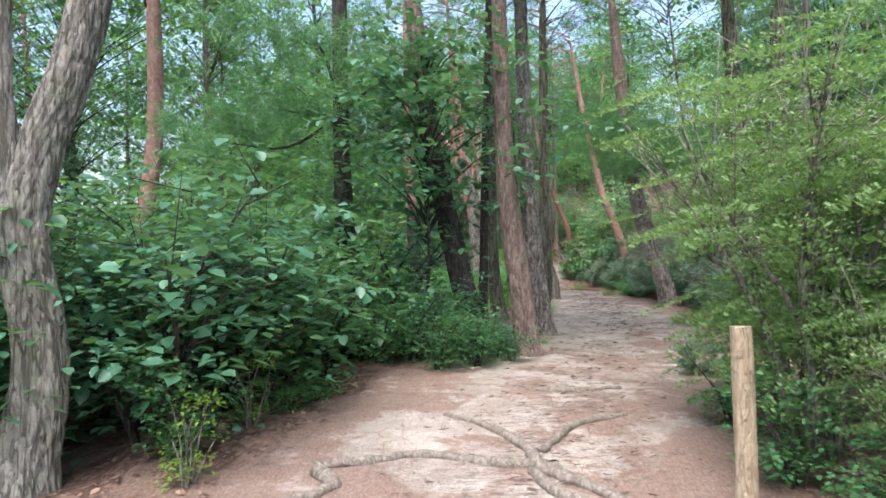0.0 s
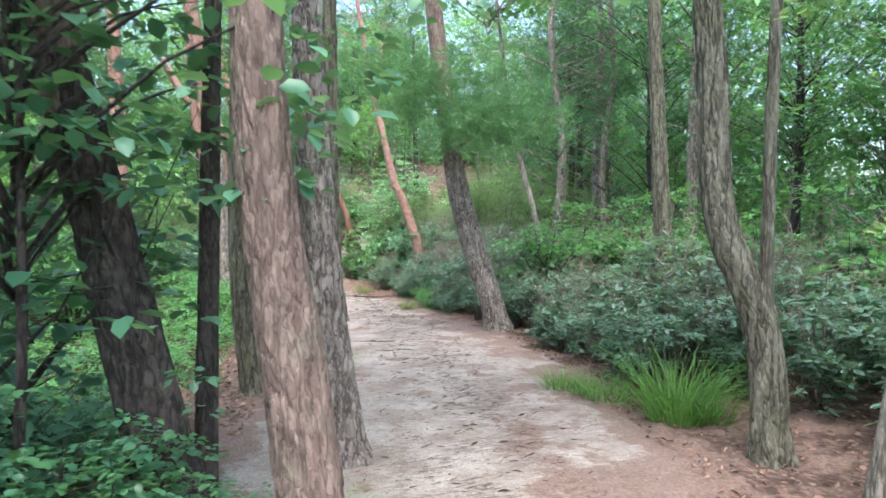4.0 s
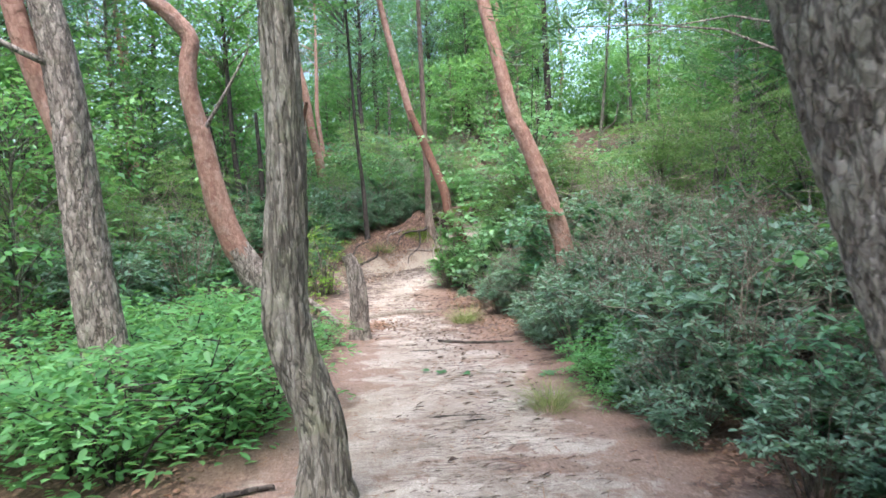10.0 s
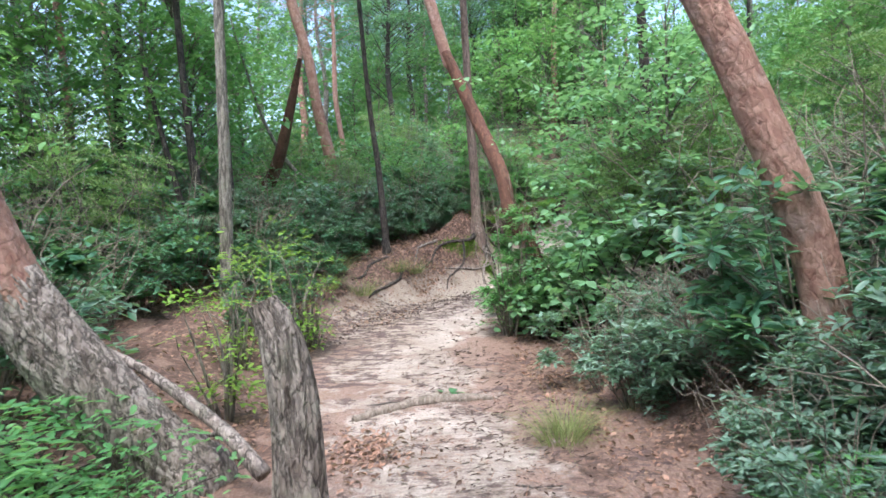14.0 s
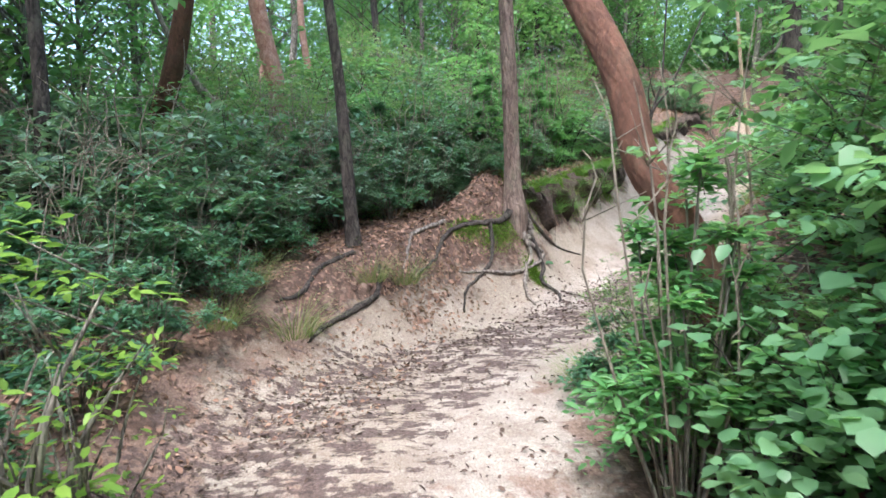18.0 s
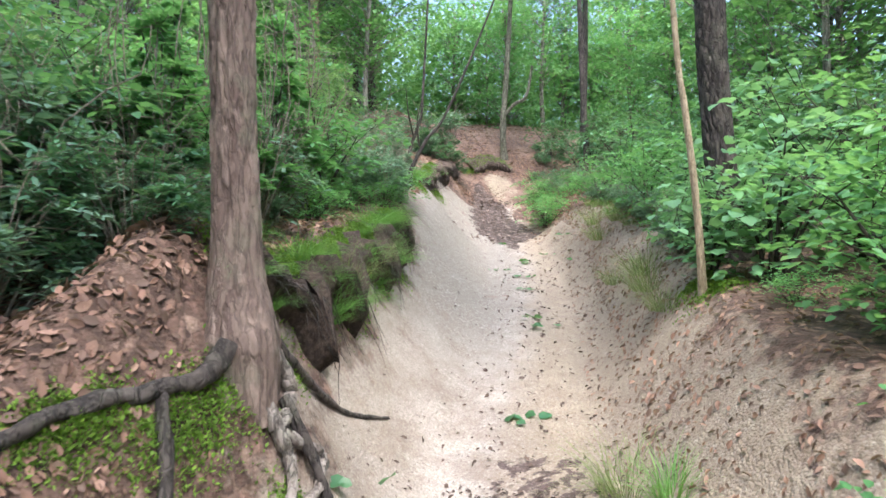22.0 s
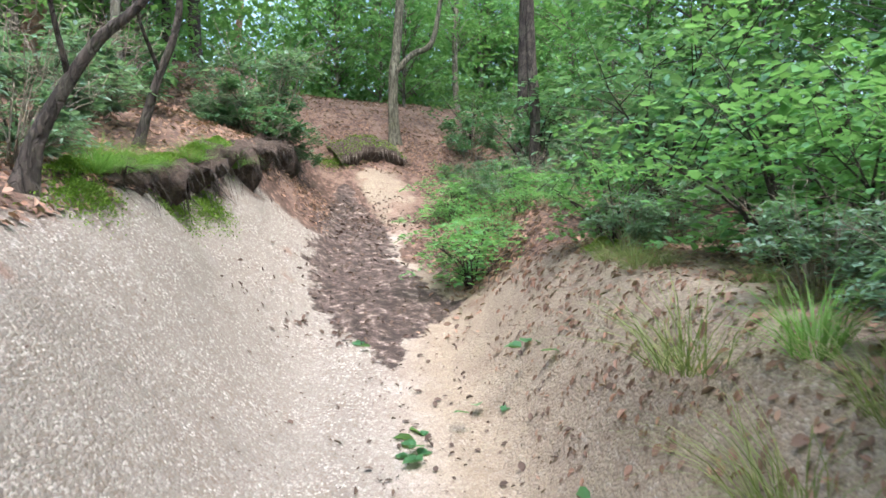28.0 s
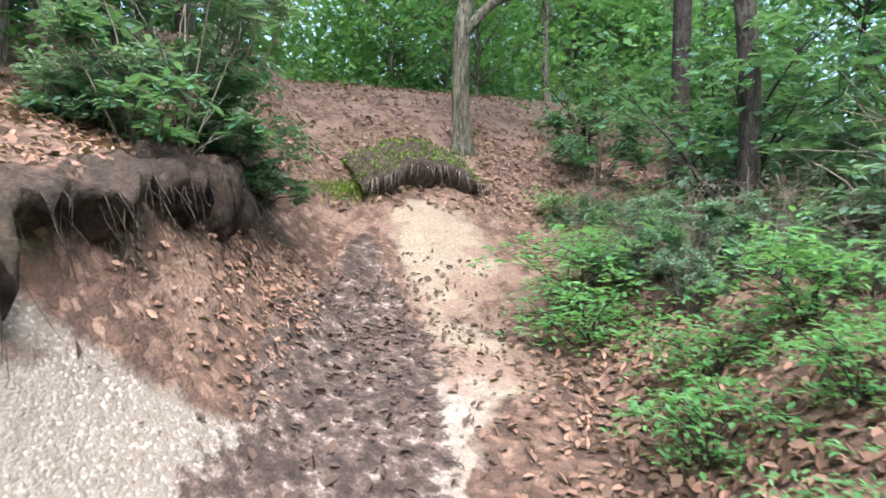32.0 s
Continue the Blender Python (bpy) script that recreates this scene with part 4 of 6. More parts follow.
def needle_spray(seed):
    """A dense tuft-covered end of a pine bough."""
    r = np.random.RandomState(seed)
    chunks = []
    for _ in range(95):
        w = r.normal(0, 1, 3) * np.array((0.42, 0.42, 0.17))
        n = 34
        chunks.append(blades(THREAD, np.repeat(w[None], n, 0) + r.normal(0, 0.03, (n, 3)), r.uniform(0, 6.28, n), r.normal(0.5, 0.5, n), r.uniform(0, 3, n), np.stack((np.full(n, 0.009), r.uniform(0.1, 0.2, n), np.ones(n)), 1)))
    v, f = joined(chunks)
    return tri_mesh("needle_spray", v, f, NEEDLE_FRESH)


# ---------------------------------------------------------------- trees beside the trail
CROWN_PINE, LIMBS_PINE = needle_crown(71, 4.5, 2.2, 34, 0.25)
CROWN_OAK, LIMBS_OAK = crown_mesh(72, 5.0, 2.3, 70, 44, WIDE, 0.125, LEAF_CANOPY, 0.15)
CROWN_DARK, LIMBS_DARK = crown_mesh(73, 5.0, 2.3, 64, 130, WIDE, 0.115, LEAF_DEEP, 0.36)
SPRAY = [needle_spray(81), needle_spray(82)]
TWIGS_PINE, TWIGS_OAK, TWIGS_DARK = stick_mesh(LIMBS_PINE, BARK_RED, 3), stick_mesh(LIMBS_OAK, BARK_GREY, 4), stick_mesh(LIMBS_DARK, BARK_DARK, 5)
CROWNS = {"pine": (CROWN_PINE, TWIGS_PINE), "oak": (CROWN_OAK, TWIGS_OAK), "dark_oak": (CROWN_DARK, TWIGS_DARK)}


def hero_tree(name, label, points, mat, seed, upper=None, top=7.5, crown="pine", stems=(), branches=(), crown_drop=0.0, crown_size=1.0, sprays=(), **kw):
    """A tree that the trail passes close to. points: (x, y, z, r) up the trunk; it then goes on to the height top."""
    x, y, z, r = points[0]
    base = floor_at(x, y)
    t = thing(name, label, "tree", (x, y, base))
    local = [(px - x, py - y, max(pz - base, 0.25 * k), pr) for k, (px, py, pz, pr) in enumerate(points)]
    local[0] = (0, 0, 0, r)
    a, b = np.array(local[-2]), np.array(local[-1])
    lead = (b - a)[:3] / max(0.3, b[2] - a[2])
    lead[:2] *= 0.6
    left = max(0.6, top - b[2])
    end = [(*(b[:3] + lead * left * 0.5), b[3] * 0.8), (*(b[:3] + lead * left * np.array((0.9, 0.9, 1))), b[3] * 0.35)]
    if upper is None:
        trunk = part("trunk", trunk_mesh(local + end, seed, mat, fine_to=b[2] + 0.4, **kw), t)
    else:
        trunk = part("trunk", trunk_mesh(local[:-1] + [(*local[-1][:3], local[-1][3] * 0.9)], seed, mat, **kw), t)
        soft = dict(kw, depth=0.005, cell=0.06, tall=0.1, flare=0.0, sink=0.0)
        low = b + 0.35 * (a - b) * min(1.0, 0.5 / max(0.1, b[2] - a[2]))
        part("upper_trunk", trunk_mesh([(low[0], low[1], low[2], b[3] * 0.86), (*b[:3], b[3] * 0.9)] + end, seed + 1, upper, **dict(soft, step=0.05)), t, "smooth salmon-red upper trunk")
    for k, stem in enumerate(stems):
        part("side_stem", trunk_mesh([(px - x, py - y, pz - base, pr) for px, py, pz, pr in stem], seed + 5 + k, upper or mat, **dict(kw, flare=0.0, depth=0.006, sink=0.0)), trunk)
    for k, br in enumerate(branches):
        part("branch", stick_mesh([rod([(px - x, py - y, pz - base, pr) for px, py, pz, pr in br], 6, 6)], mat, seed + k), trunk)
    for k, (px, py, pz, size) in enumerate(sprays):
        axis = min(local + end, key=lambda q: abs(q[2] - (pz - base) + 0.2))
        bough = part("bough", stick_mesh([rod([(*axis[:3], 0.025), ((axis[0] + px - x) / 2, (axis[1] + py - y) / 2, pz - base - 0.02, 0.018), (px - x, py - y, pz - base, 0.006)], 5, 4)], mat, seed + k), t)
        o = tagged(part("needle_spray", SPRAY[k % 2], bough), kind="stuff")
        o.location, o.scale, o.rotation_euler = (px - x, py - y, pz - base), (size, size, size), (0, 0, k * 2.1 + seed)
    e = np.array(end[-1][:3])
    if crown:
        me, tw = CROWNS[crown]
        for nm, data in (("crown", me), ("branchwork", tw)):
            o = tagged(part(nm, data, t), kind="stuff")
            o.location = (e[0], e[1], e[2] - 2.2 - crown_drop)
            o.rotation_euler, o.scale = (0, 0, seed * 1.7), (crown_size, crown_size, crown_size)
    return t


hero_tree("crooked_pine", "crooked grey pine with scaly bark at the trail's edge", [(-2.29, 3.66, .16, .15), (-2.21, 3.71, .88, .132), (-2.29, 3.66, 1.56, .123), (-2.21, 3.71, 2.09, .117), (-2.03, 3.82, 2.79, .112)],
          BARK_GREY, 11, stems=[[(-2.29, 3.66, 1.75, .08), (-2.37, 3.62, 2.23, .061), (-2.38, 3.62, 2.84, .053), (-2.3, 3.6, 4.6, .03)]], top=6.5, depth=0.018)
hero_tree("dark_pine", "dark leaning pine with a pale red upper trunk", [(0.42, 8.15, 0.3, 0.144), (0.17, 8.17, 1.35, 0.128), (-0.11, 8.19, 2.6, 0.116)], BARK_DARK, 12, upper=BARK_RUSSET, top=8)
hero_tree("slim_dark_tree", "slim dark trunk beside the leaning pine", [(0.5, 8.45, 0.3, 0.06), (0.52, 8.45, 2, 0.047), (0.57, 8.45, 4.6, 0.038)], BARK_DARK, 13, crown="dark_oak", top=6.5, depth=0.006, crown_drop=0.6, crown_size=0.75)
hero_tree("trailside_pine", "plated pine trunk, russet above, at the trail's edge", [(0.95, 7.43, 0.4, 0.129), (0.83, 7.46, 1.25, 0.12), (0.72, 7.48, 2, 0.104), (0.67, 7.5, 3, 0.09), (0.63, 7.51, 4, 0.083)], BARK_RUSSET, 14, top=8, depth=0.016)
hero_tree("grey_pine", "grey plated pine behind another trunk", [(1.37, 9.05, .35, .13), (1.21, 9.1, 1.49, .118), (1.14, 9.12, 2.65, .1), (1.07, 9.14, 4.2, .088)], BARK_PINE, 15, top=8, depth=0.016)
hero_tree("split_oak", "mossy oak trunk with a splintered pale side stem", [(4.02, 8.19, .33, .12), (3.96, 8.23, 1.21, .11), (3.76, 8.4, 1.96, .1), (3.7, 8.45, 2.98, .09), (3.62, 8.52, 4.28, .077)], BARK_MOSSY, 16, crown="oak", top=7, depth=0.016,
          stems=[[(3.97, 8.22, 1.2, .06), (3.98, 8.22, 1.61, .045), (3.99, 8.21, 2.71, .037), (4.02, 8.18, 4.4, .03)]])
hero_tree("slim_oak", "slim upright oak trunk with ridged bark", [(3.68, 7.21, .31, .07), (3.78, 7.12, 1.38, .058), (3.79, 7.11, 2.14, .052), (3.81, 7.09, 3.3, .045)], BARK_GREY, 17, crown="oak", top=6, depth=0.008)
hero_tree("slim_oak", "slim upright oak trunk with greenish bark", [(6.55, 12.5, .3, .13), (6.5, 12.52, 1.6, .12), (6.4, 12.55, 3.2, .1), (6.35, 12.6, 4.6, .09)], BARK_MOSSY, 57, crown="oak", top=8, depth=0.008)
hero_tree("leaning_pine", "thick pine with flaky plates leaning over the trail", [(4.83, 14.35, 0.25, 0.186), (4.7, 14.37, 0.8, 0.177), (4.51, 14.45, 1.4, 0.169), (4.25, 14.55, 2.4, 0.158), (4.13, 14.65, 3.1, 0.151)], BARK_PINE, 18, upper=BARK_RUSSET, top=8, depth=0.018, cell=0.06, tall=0.11,
          sprays=[(3.6, 14.2, 3.75, 1.1), (4.1, 14.0, 3.5, 1.0), (4.7, 13.8, 3.3, 1.0), (3.3, 14.6, 4.25, 1.1), (4.0, 14.2, 4.1, 1.1), (4.9, 14.1, 3.7, 1.0), (3.9, 13.7, 3.2, 0.8)])
hero_tree("bowed_pine", "dark ridged pine trunk on the trail's shoulder", [(1.9, 13, 0.36, 0.132), (1.99, 13, 0.75, 0.11), (1.97, 13, 1.41, 0.116), (1.96, 13, 2.1, 0.099), (1.95, 13, 2.77, 0.09)], BARK_MOSSY, 19, top=7, depth=0.024, tall=0.28, cell=0.045)
hero_tree("kinked_pine", "grey pine with a kinked foot standing in the trail", [(2.69, 16.17, 0.3, 0.125), (2.67, 16.17, 0.72, 0.11), (2.51, 16.18, 1.25, 0.108), (2.54, 16.18, 2.1, 0.093), (2.5, 16.19, 3.3, 0.082)], BARK_GREY, 20, top=7, depth=0.016)
hero_tree("grey_pine", "tall grey pine with a forked top", [(1.08, 18.2, .1, .18), (.9, 18.2, 1.4, .15), (.78, 18.18, 2.9, .13), (.56, 18.16, 3.98, .11)], BARK_PINE, 21, upper=BARK_RED, top=8, depth=0.012,
          stems=[[(.8, 18.2, 2.3, .08), (.5, 18.2, 3.2, .075), (.3, 18.2, 4.4, .07), (.2, 18.2, 6, .05)]],
          branches=[[(.8, 18.15, 2.9, .03), (.4, 17.9, 3.1, .02), (.1, 17.8, 3.4, .008)]])
hero_tree("leaning_red_pine", "sharply leaning red pine with a dark scaly foot", [(2.26, 22.07, .2, .2), (1.69, 21.99, .95, .19), (1.42, 21.95, 1.4, .172)], BARK_PINE, 22, depth=0.014, crown=None, top=1.85,
          upper=BARK_RED, stems=[[(1.5, 21.96, 1.3, .135), (1.29, 21.94, 1.75, .155), (1.15, 21.91, 2.28, .14), (1.05, 21.89, 2.84, .125), (0.93, 21.88, 3.4, .115), (0.93, 21.88, 3.8, .11), (0.97, 21.88, 4.1, .108), (0.78, 21.88, 4.36, .105), (0.42, 21.87, 4.68, .1), (0.05, 21.87, 5.0, .095), (-0.4, 21.87, 5.8, .07)]],
          branches=[[(1.07, 21.87, 2.9, .03), (1.42, 21.67, 3.4, .022), (1.72, 21.57, 3.9, .01)]])
hero_tree("slim_dark_tree", "slim dark trunk with moss on the lower bark", [(.95, 11.2, .25, .12), (.85, 11.2, 1.0, .1), (.8, 11.2, 1.8, .09), (.8, 11.2, 3.0, .08)], BARK_MOSSY, 23, top=6.5, depth=0.016)
hero_tree("red_pine", "red pine leaning out of the bushes", [(5.95, 21.75, .5, .13), (5.85, 21.8, 1.4, .125), (5.56, 22.0, 2.45, .11), (5.4, 22.1, 2.9, .105), (5.23, 22.2, 3.4, .1)], BARK_RED, 25, top=8, depth=0.008, cell=0.05)
hero_tree("red_pine", "pale red pine on the slope, bent near its top", [(2.3, 33.76, 1.9, .135), (2.27, 33.74, 3.2, .128), (2.07, 33.74, 4.23, .122), (1.86, 33.73, 5.61, .115), (1.53, 33.71, 6.98, .11)], BARK_RED, 26, top=10, depth=0.006, cell=0.07)
hero_tree("slim_oak", "slim straight grey trunk behind the stump", [(1.42, 26.9, .8, .08), (1.47, 26.9, 3.04, .07), (1.48, 26.9, 4.83, .062)], BARK_GREY, 27, crown="oak", top=8, depth=0.006)
BANK_OAK = hero_tree("slim_oak", "slim dark trunk on the leaf-covered bank", [(3.46, 29.6, 1.1, .06), (3.37, 29.6, 2.67, .047), (3.26, 29.6, 3.83, .041)], BARK_DARK, 28, crown="oak", top=7, depth=0.006)
BANK_PINE = hero_tree("rooted_pine", "pine with flaking bark and bare roots on the bank", [(5.15, 30.6, 1.55, .115), (5.14, 30.62, 1.95, .085), (5.12, 30.63, 2.95, .076), (5.1, 30.64, 3.5, .072)], BARK_RUSSET, 29, top=8, depth=0.012, cell=0.04, flare=0.3)
hero_tree("red_brown_pine", "thick red-brown pine leaning beside the trail", [(5.53, 26.65, .75, .12), (5.3, 26.82, 1.35, .102), (5.1, 26.97, 1.8, .092), (5.02, 27.15, 2.35, .09), (4.75, 27.6, 3.2, .09), (4.4, 27.8, 4.1, .085)], BARK_CHESTNUT, 30, upper=BARK_RED, top=8, depth=0.006, cell=0.05, tall=0.25, crown="pine")
hero_tree("sapling", "thin pale sapling on the bank's crest", [(7.97, 30.8, 1.5, .024), (7.95, 30.83, 2.07, .023), (7.92, 30.89, 2.67, .02), (7.89, 30.93, 3.07, .018)], PALE_WOOD, 31, crown="oak", top=4.5, depth=0.002, crown_drop=-0.9, crown_size=0.6)
hero_tree("pine", "pine with a dark foot and a pale pink upper trunk", [(-.55, 17.2, 0, .17), (-.75, 17.2, 1.6, .14), (-.8, 17.2, 2.4, .13)], BARK_DARK, 58, upper=BARK_RED, top=8)
hero_tree("mossy_trunk_tree", "dark trunk with a green mossy foot behind the sapling", [(8.9, 31.3, 1.6, .14), (8.85, 31.35, 2.6, .11), (8.8, 31.4, 3.8, .1)], BARK_DARK, 59, crown="oak", top=8)
hero_tree("young_oak", "young oak with a dark crooked trunk above the gully", [(14.5, 41.9, 4.1, .085), (14.5, 41.95, 4.7, .075), (14.55, 42.0, 5.3, .07), (14.7, 42.1, 6.0, .065)], BARK_MOSSY, 32, crown="oak", top=9, depth=0.008,
          stems=[[(14.53, 41.97, 5.2, .05), (14.85, 41.95, 5.55, .045), (15.2, 41.9, 5.8, .04), (15.4, 41.9, 6.6, .03)]])
hero_tree("sapling", "thin dark crooked leafless sapling on the leafy bank", [(10.07, 38.75, 3.3, .035), (10.18, 38.7, 3.75, .03), (10.3, 38.61, 4.18, .026), (10.32, 38.55, 4.7, .02)], BARK_DARK, 64, crown=None, top=5.6, depth=0.002,
          branches=[[(10.2, 38.68, 3.85, .018), (10.0, 38.5, 4.2, .012), (9.9, 38.4, 4.6, .005)]])
hero_tree("sapling", "thin dark crooked sapling rooted at the bank's edge", [(9.14, 36.87, 2.75, .05), (9.2, 36.85, 3.05, .035), (9.4, 36.8, 3.45, .026), (9.72, 36.73, 3.9, .018)], BARK_DARK, 65, crown=None, top=4.3, depth=0.002,
          branches=[[(9.3, 36.82, 3.3, .016), (9.2, 36.7, 3.7, .01), (9.25, 36.6, 4.1, .005)]])
hero_tree("dark_oak", "slender dark trunk beyond the bright bush", [(16.3, 41.0, 3, .09), (16.3, 41.0, 4.2, .085), (16.4, 41.05, 5.8, .08)], BARK_DARK, 60, crown="oak", top=8, depth=0.005)
hero_tree("dark_oak", "slender dark trunk in the undergrowth", [(14.9, 39.4, 3, .07), (14.95, 39.4, 4.2, .065), (14.9, 39.45, 5.4, .06)], BARK_DARK, 61, crown="oak", top=8, depth=0.005)
hero_tree("multi_stem_tree", "dark small tree forking low into several stems", [(.72, 29.35, 1.1, .1), (.66, 29.35, 1.6, .09), (.45, 29.35, 2.5, .07), (.35, 29.35, 3.7, .06)], BARK_DARK, 62, crown="oak", top=6, depth=0.005,
          stems=[[(.7, 29.35, 1.4, .07), (.95, 29.3, 2.0, .06), (.97, 29.3, 2.9, .055), (.9, 29.25, 4.3, .04)], [(.7, 29.35, 1.3, .06), (.35, 29.25, 1.8, .05), (.1, 29.25, 2.7, .045), (-.2, 29.15, 4.3, .035)]])
hero_tree("pine_stub", "broken red-brown pine stub in the undergrowth", [(.8, 32.0, 1.5, .13), (1.02, 31.77, 2.27, .125), (1.47, 31.21, 3.0, .11)], BARK_CHESTNUT, 66, crown=None, top=3.2, depth=0.006)
hero_tree("slim_oak", "crooked slim pale trunk among the bushes", [(6.3, 15.6, .35, .065), (6.27, 15.7, 1.4, .055), (6.18, 15.8, 2.21, .05), (6.07, 16.0, 2.9, .045), (5.9, 16.1, 3.7, .04)], BARK_GREY, 67, crown="oak", top=7, depth=0.005)
hero_tree("dead_pine", "bare grey leaning dead stem on the slope", [(2.4, 32.5, 1.4, .07), (2.0, 32.4, 2.5, .055), (1.5, 32.3, 3.1, .045), (1.1, 32.2, 3.9, .03)], BARK_GREY, 63, crown=None, top=4.4, depth=0.004)
hero_tree("dark_pine", "upright dark pine among the undergrowth", [(-1.2, 8.6, .2, .13), (-1.25, 8.6, 1.5, .12), (-1.3, 8.6, 3.2, .1)], BARK_DARK, 33, top=8,
          sprays=[(-2.0, 8.2, 3.2, 1.2), (-.6, 8.3, 3.5, 1.1), (-1.6, 7.8, 3.9, 1.2), (-2.6, 8.3, 2.8, 1.1), (-.9, 9.2, 2.9, 1.0)])


def post():
    t = thing("wooden_post", "thin weathered pale wooden post beside the trail", "post", (1.35, 2.98, floor_at(1.35, 2.98)))
    v, f, p, q = bark_trunk([(0, 0, -0.1, .05), (-.01, 0, .4, .047), (-.03, .01, .95, .044)], 40, 0.03, 0.4, 0.004, 0.03, flare=0)
    part("shaft", tri_mesh("shaft", v, f, PALE_WOOD, True, plate=np.clip(p + 0.4, 0, 1), tone=q), t)


post()


def stump():
    t = thing("tree_stump", "tall weathered broken stump beside the trail", "stump", (3.0, 21.35, floor_at(3.0, 21.35)))
    v, f, p, q = bark_trunk([(0, 0, -0.05, .12), (0, 0, .5, .105), (-.06, 0, .9, .09), (-.14, 0, 1.08, .06)], 41, 0.035, 0.35, 0.018, 0.025, flare=0.3)
    part("trunk", tri_mesh("trunk", v, f, BARK_PINE, True, plate=p, tone=q), t)
    t2 = thing("dead_branch", "grey dead forked branch lying by the stump", "branch", (2.4, 21.9, floor_at(2.4, 21.9)))
    part("limb", stick_mesh([rod([(.35, -.1, .1, .05), (.05, .1, .35, .04), (-.5, .3, .7, .025), (-1.0, .4, .85, .01)], 7, 6)], BARK_PINE, 5), t2)
    part("fork", stick_mesh([rod([(.05, .1, .35, .03), (.0, .4, .2, .02), (-.2, .7, .1, .01)], 6, 5)], BARK_GREY, 6), t2)


stump()


# ---------------------------------------------------------------- undergrowth patterns
def oak_shrub(seed, mat, label, r=0.8, h=1.5, size=0.08, per=32, shape=WIDE, name="oak_shrub", clumps=60, **kw):
    return clumps_shrub(seed, r, h, clumps, per, shape, size, mat, BARK_DARK, name, label, **kw)


P_OAK = [oak_shrub(101, LEAF_OAK, "dense leafy oak shrub with broad dark green leaves"), oak_shrub(102, LEAF_DEEP, "dense leafy shrub with broad blue-green leaves"),
         oak_shrub(103, LEAF_BRIGHT, "young oak shrub with fresh bright green leaves", size=0.078)]
P_AZA = [whorl_shrub(111, 0.85, 1.15, 17, 23, 6, HEX, 0.088, LEAF_GREY, BARK_GREY, "azalea_bush", "twiggy bush with small grey-green leaves", bare=16),
         whorl_shrub(112, 0.8, 1.25, 17, 23, 6, HEX, 0.09, LEAF_DEEP, BARK_GREY, "azalea_bush", "twiggy bush with small dark green leaves", bare=8),
         whorl_shrub(113, 0.85, 1.05, 15, 23, 6, SLIM, 0.1, LEAF_GREY, BARK_GREY, "azalea_bush", "open twiggy bush with narrow grey-green leaves", bare=26)]
P_TALL = whorl_shrub(114, 0.36, 1.75, 15, 20, 6, HEX, 0.068, LEAF_BRIGHT, BARK_GREY, "upright_shrub", "slender upright shrub with small green leaves and bare stems", bare=7, thick=0.009)
P_FERN = [clumps_shrub(121, 0.6, 0.55, 36, 32, HEX, 0.075, LEAF_BRIGHT, BARK_DARK, "leafy_herb", "low bright green leafy plant at the trail's edge", stems=10, up=0.4),
          clumps_shrub(122, 0.5, 0.45, 34, 32, HEX, 0.07, LEAF_BRIGHT, BARK_DARK, "leafy_herb", "low fresh green leafy plant on the ground", stems=9, up=0.4)]
P_JUN = [clumps_shrub(131, 0.85, 2.2, 160, 200, DIAMOND, 0.028, LEAF_OLIVE, BARK_GREY, "feathery_shrub", "tall feathery shrub of yellow-green sprays", stems=10, droop=0.0, up=0.5, flat=0.6, layers=2),
         clumps_shrub(132, 0.7, 1.7, 120, 150, DIAMOND, 0.028, LEAF_OLIVE, BARK_GREY, "feathery_shrub", "feathery olive-green shrub with fine sprays", stems=10, droop=0.0, up=0.5, flat=0.6, layers=2)]
P_ROUND = [clumps_shrub(141, 0.55, 1.3, 44, 16, (BROAD[0] * np.array((1.25, 1, 1)), BROAD[1]), 0.1, LEAF_HAZEL, BARK_DARK, "hazel_shrub", "hazel-like shrub with large round leaves", stems=8, flat=0.3),
           clumps_shrub(142, 0.55, 1.2, 44, 16, (BROAD[0] * np.array((1.25, 1, 1)), BROAD[1]), 0.085, LEAF_DEEP, BARK_DARK, "hazel_shrub", "hazel-like shrub with large dull green leaves", stems=8, flat=0.3)]
P_LIME = [clumps_shrub(151, 0.4, 0.95, 24, 26, OVAL, 0.06, LEAF_LIME, BARK_GREY, "lime_shrub", "slender shrub with small yellow-green leaves", stems=9, up=0.3)]
P_TREE = [wild_tree(201, "forest_oak", "slender forest oak with a full green crown", 9, 2.2, 0.08, BARK_GREY, base=0.22, leaf=LEAF_CANOPY),
          wild_tree(202, "forest_oak", "slender forest oak with a light green crown", 8, 2.3, 0.07, BARK_GREY, leaf=LEAF_BRIGHT, base=0.2),
          wild_tree(203, "forest_oak", "dark-trunked forest oak with deep green leaves", 10, 2.4, 0.11, BARK_DARK, leaf=LEAF_DEEP, base=0.28),
          wild_tree(204, "forest_pine", "tall forest pine with a reddish trunk", 10, 2.2, 0.12, BARK_RED, kind="pine", lean=0.08, clumps=42, base=0.5),
          wild_tree(205, "forest_pine", "forest pine with grey bark and low needle sprays", 8, 2.2, 0.1, BARK_PINE, kind="pine", lean=0.03, clumps=46, base=0.25)]
P_LEAFY = wild_tree(213, "understorey_oak", "young oak leaning its leaves over the trail", 3.8, 1.5, 0.035, BARK_GREY, leaf=LEAF_HAZEL, clumps=58, per=52, size=0.1, base=0.12, shape=WIDE)
P_SHADE = wild_tree(214, "understorey_oak", "young oak spreading dark leaves before the pines", 3.9, 1.25, 0.028, BARK_DARK, leaf=LEAF_DEEP, clumps=60, per=50, size=0.11, base=0.5, shape=WIDE)
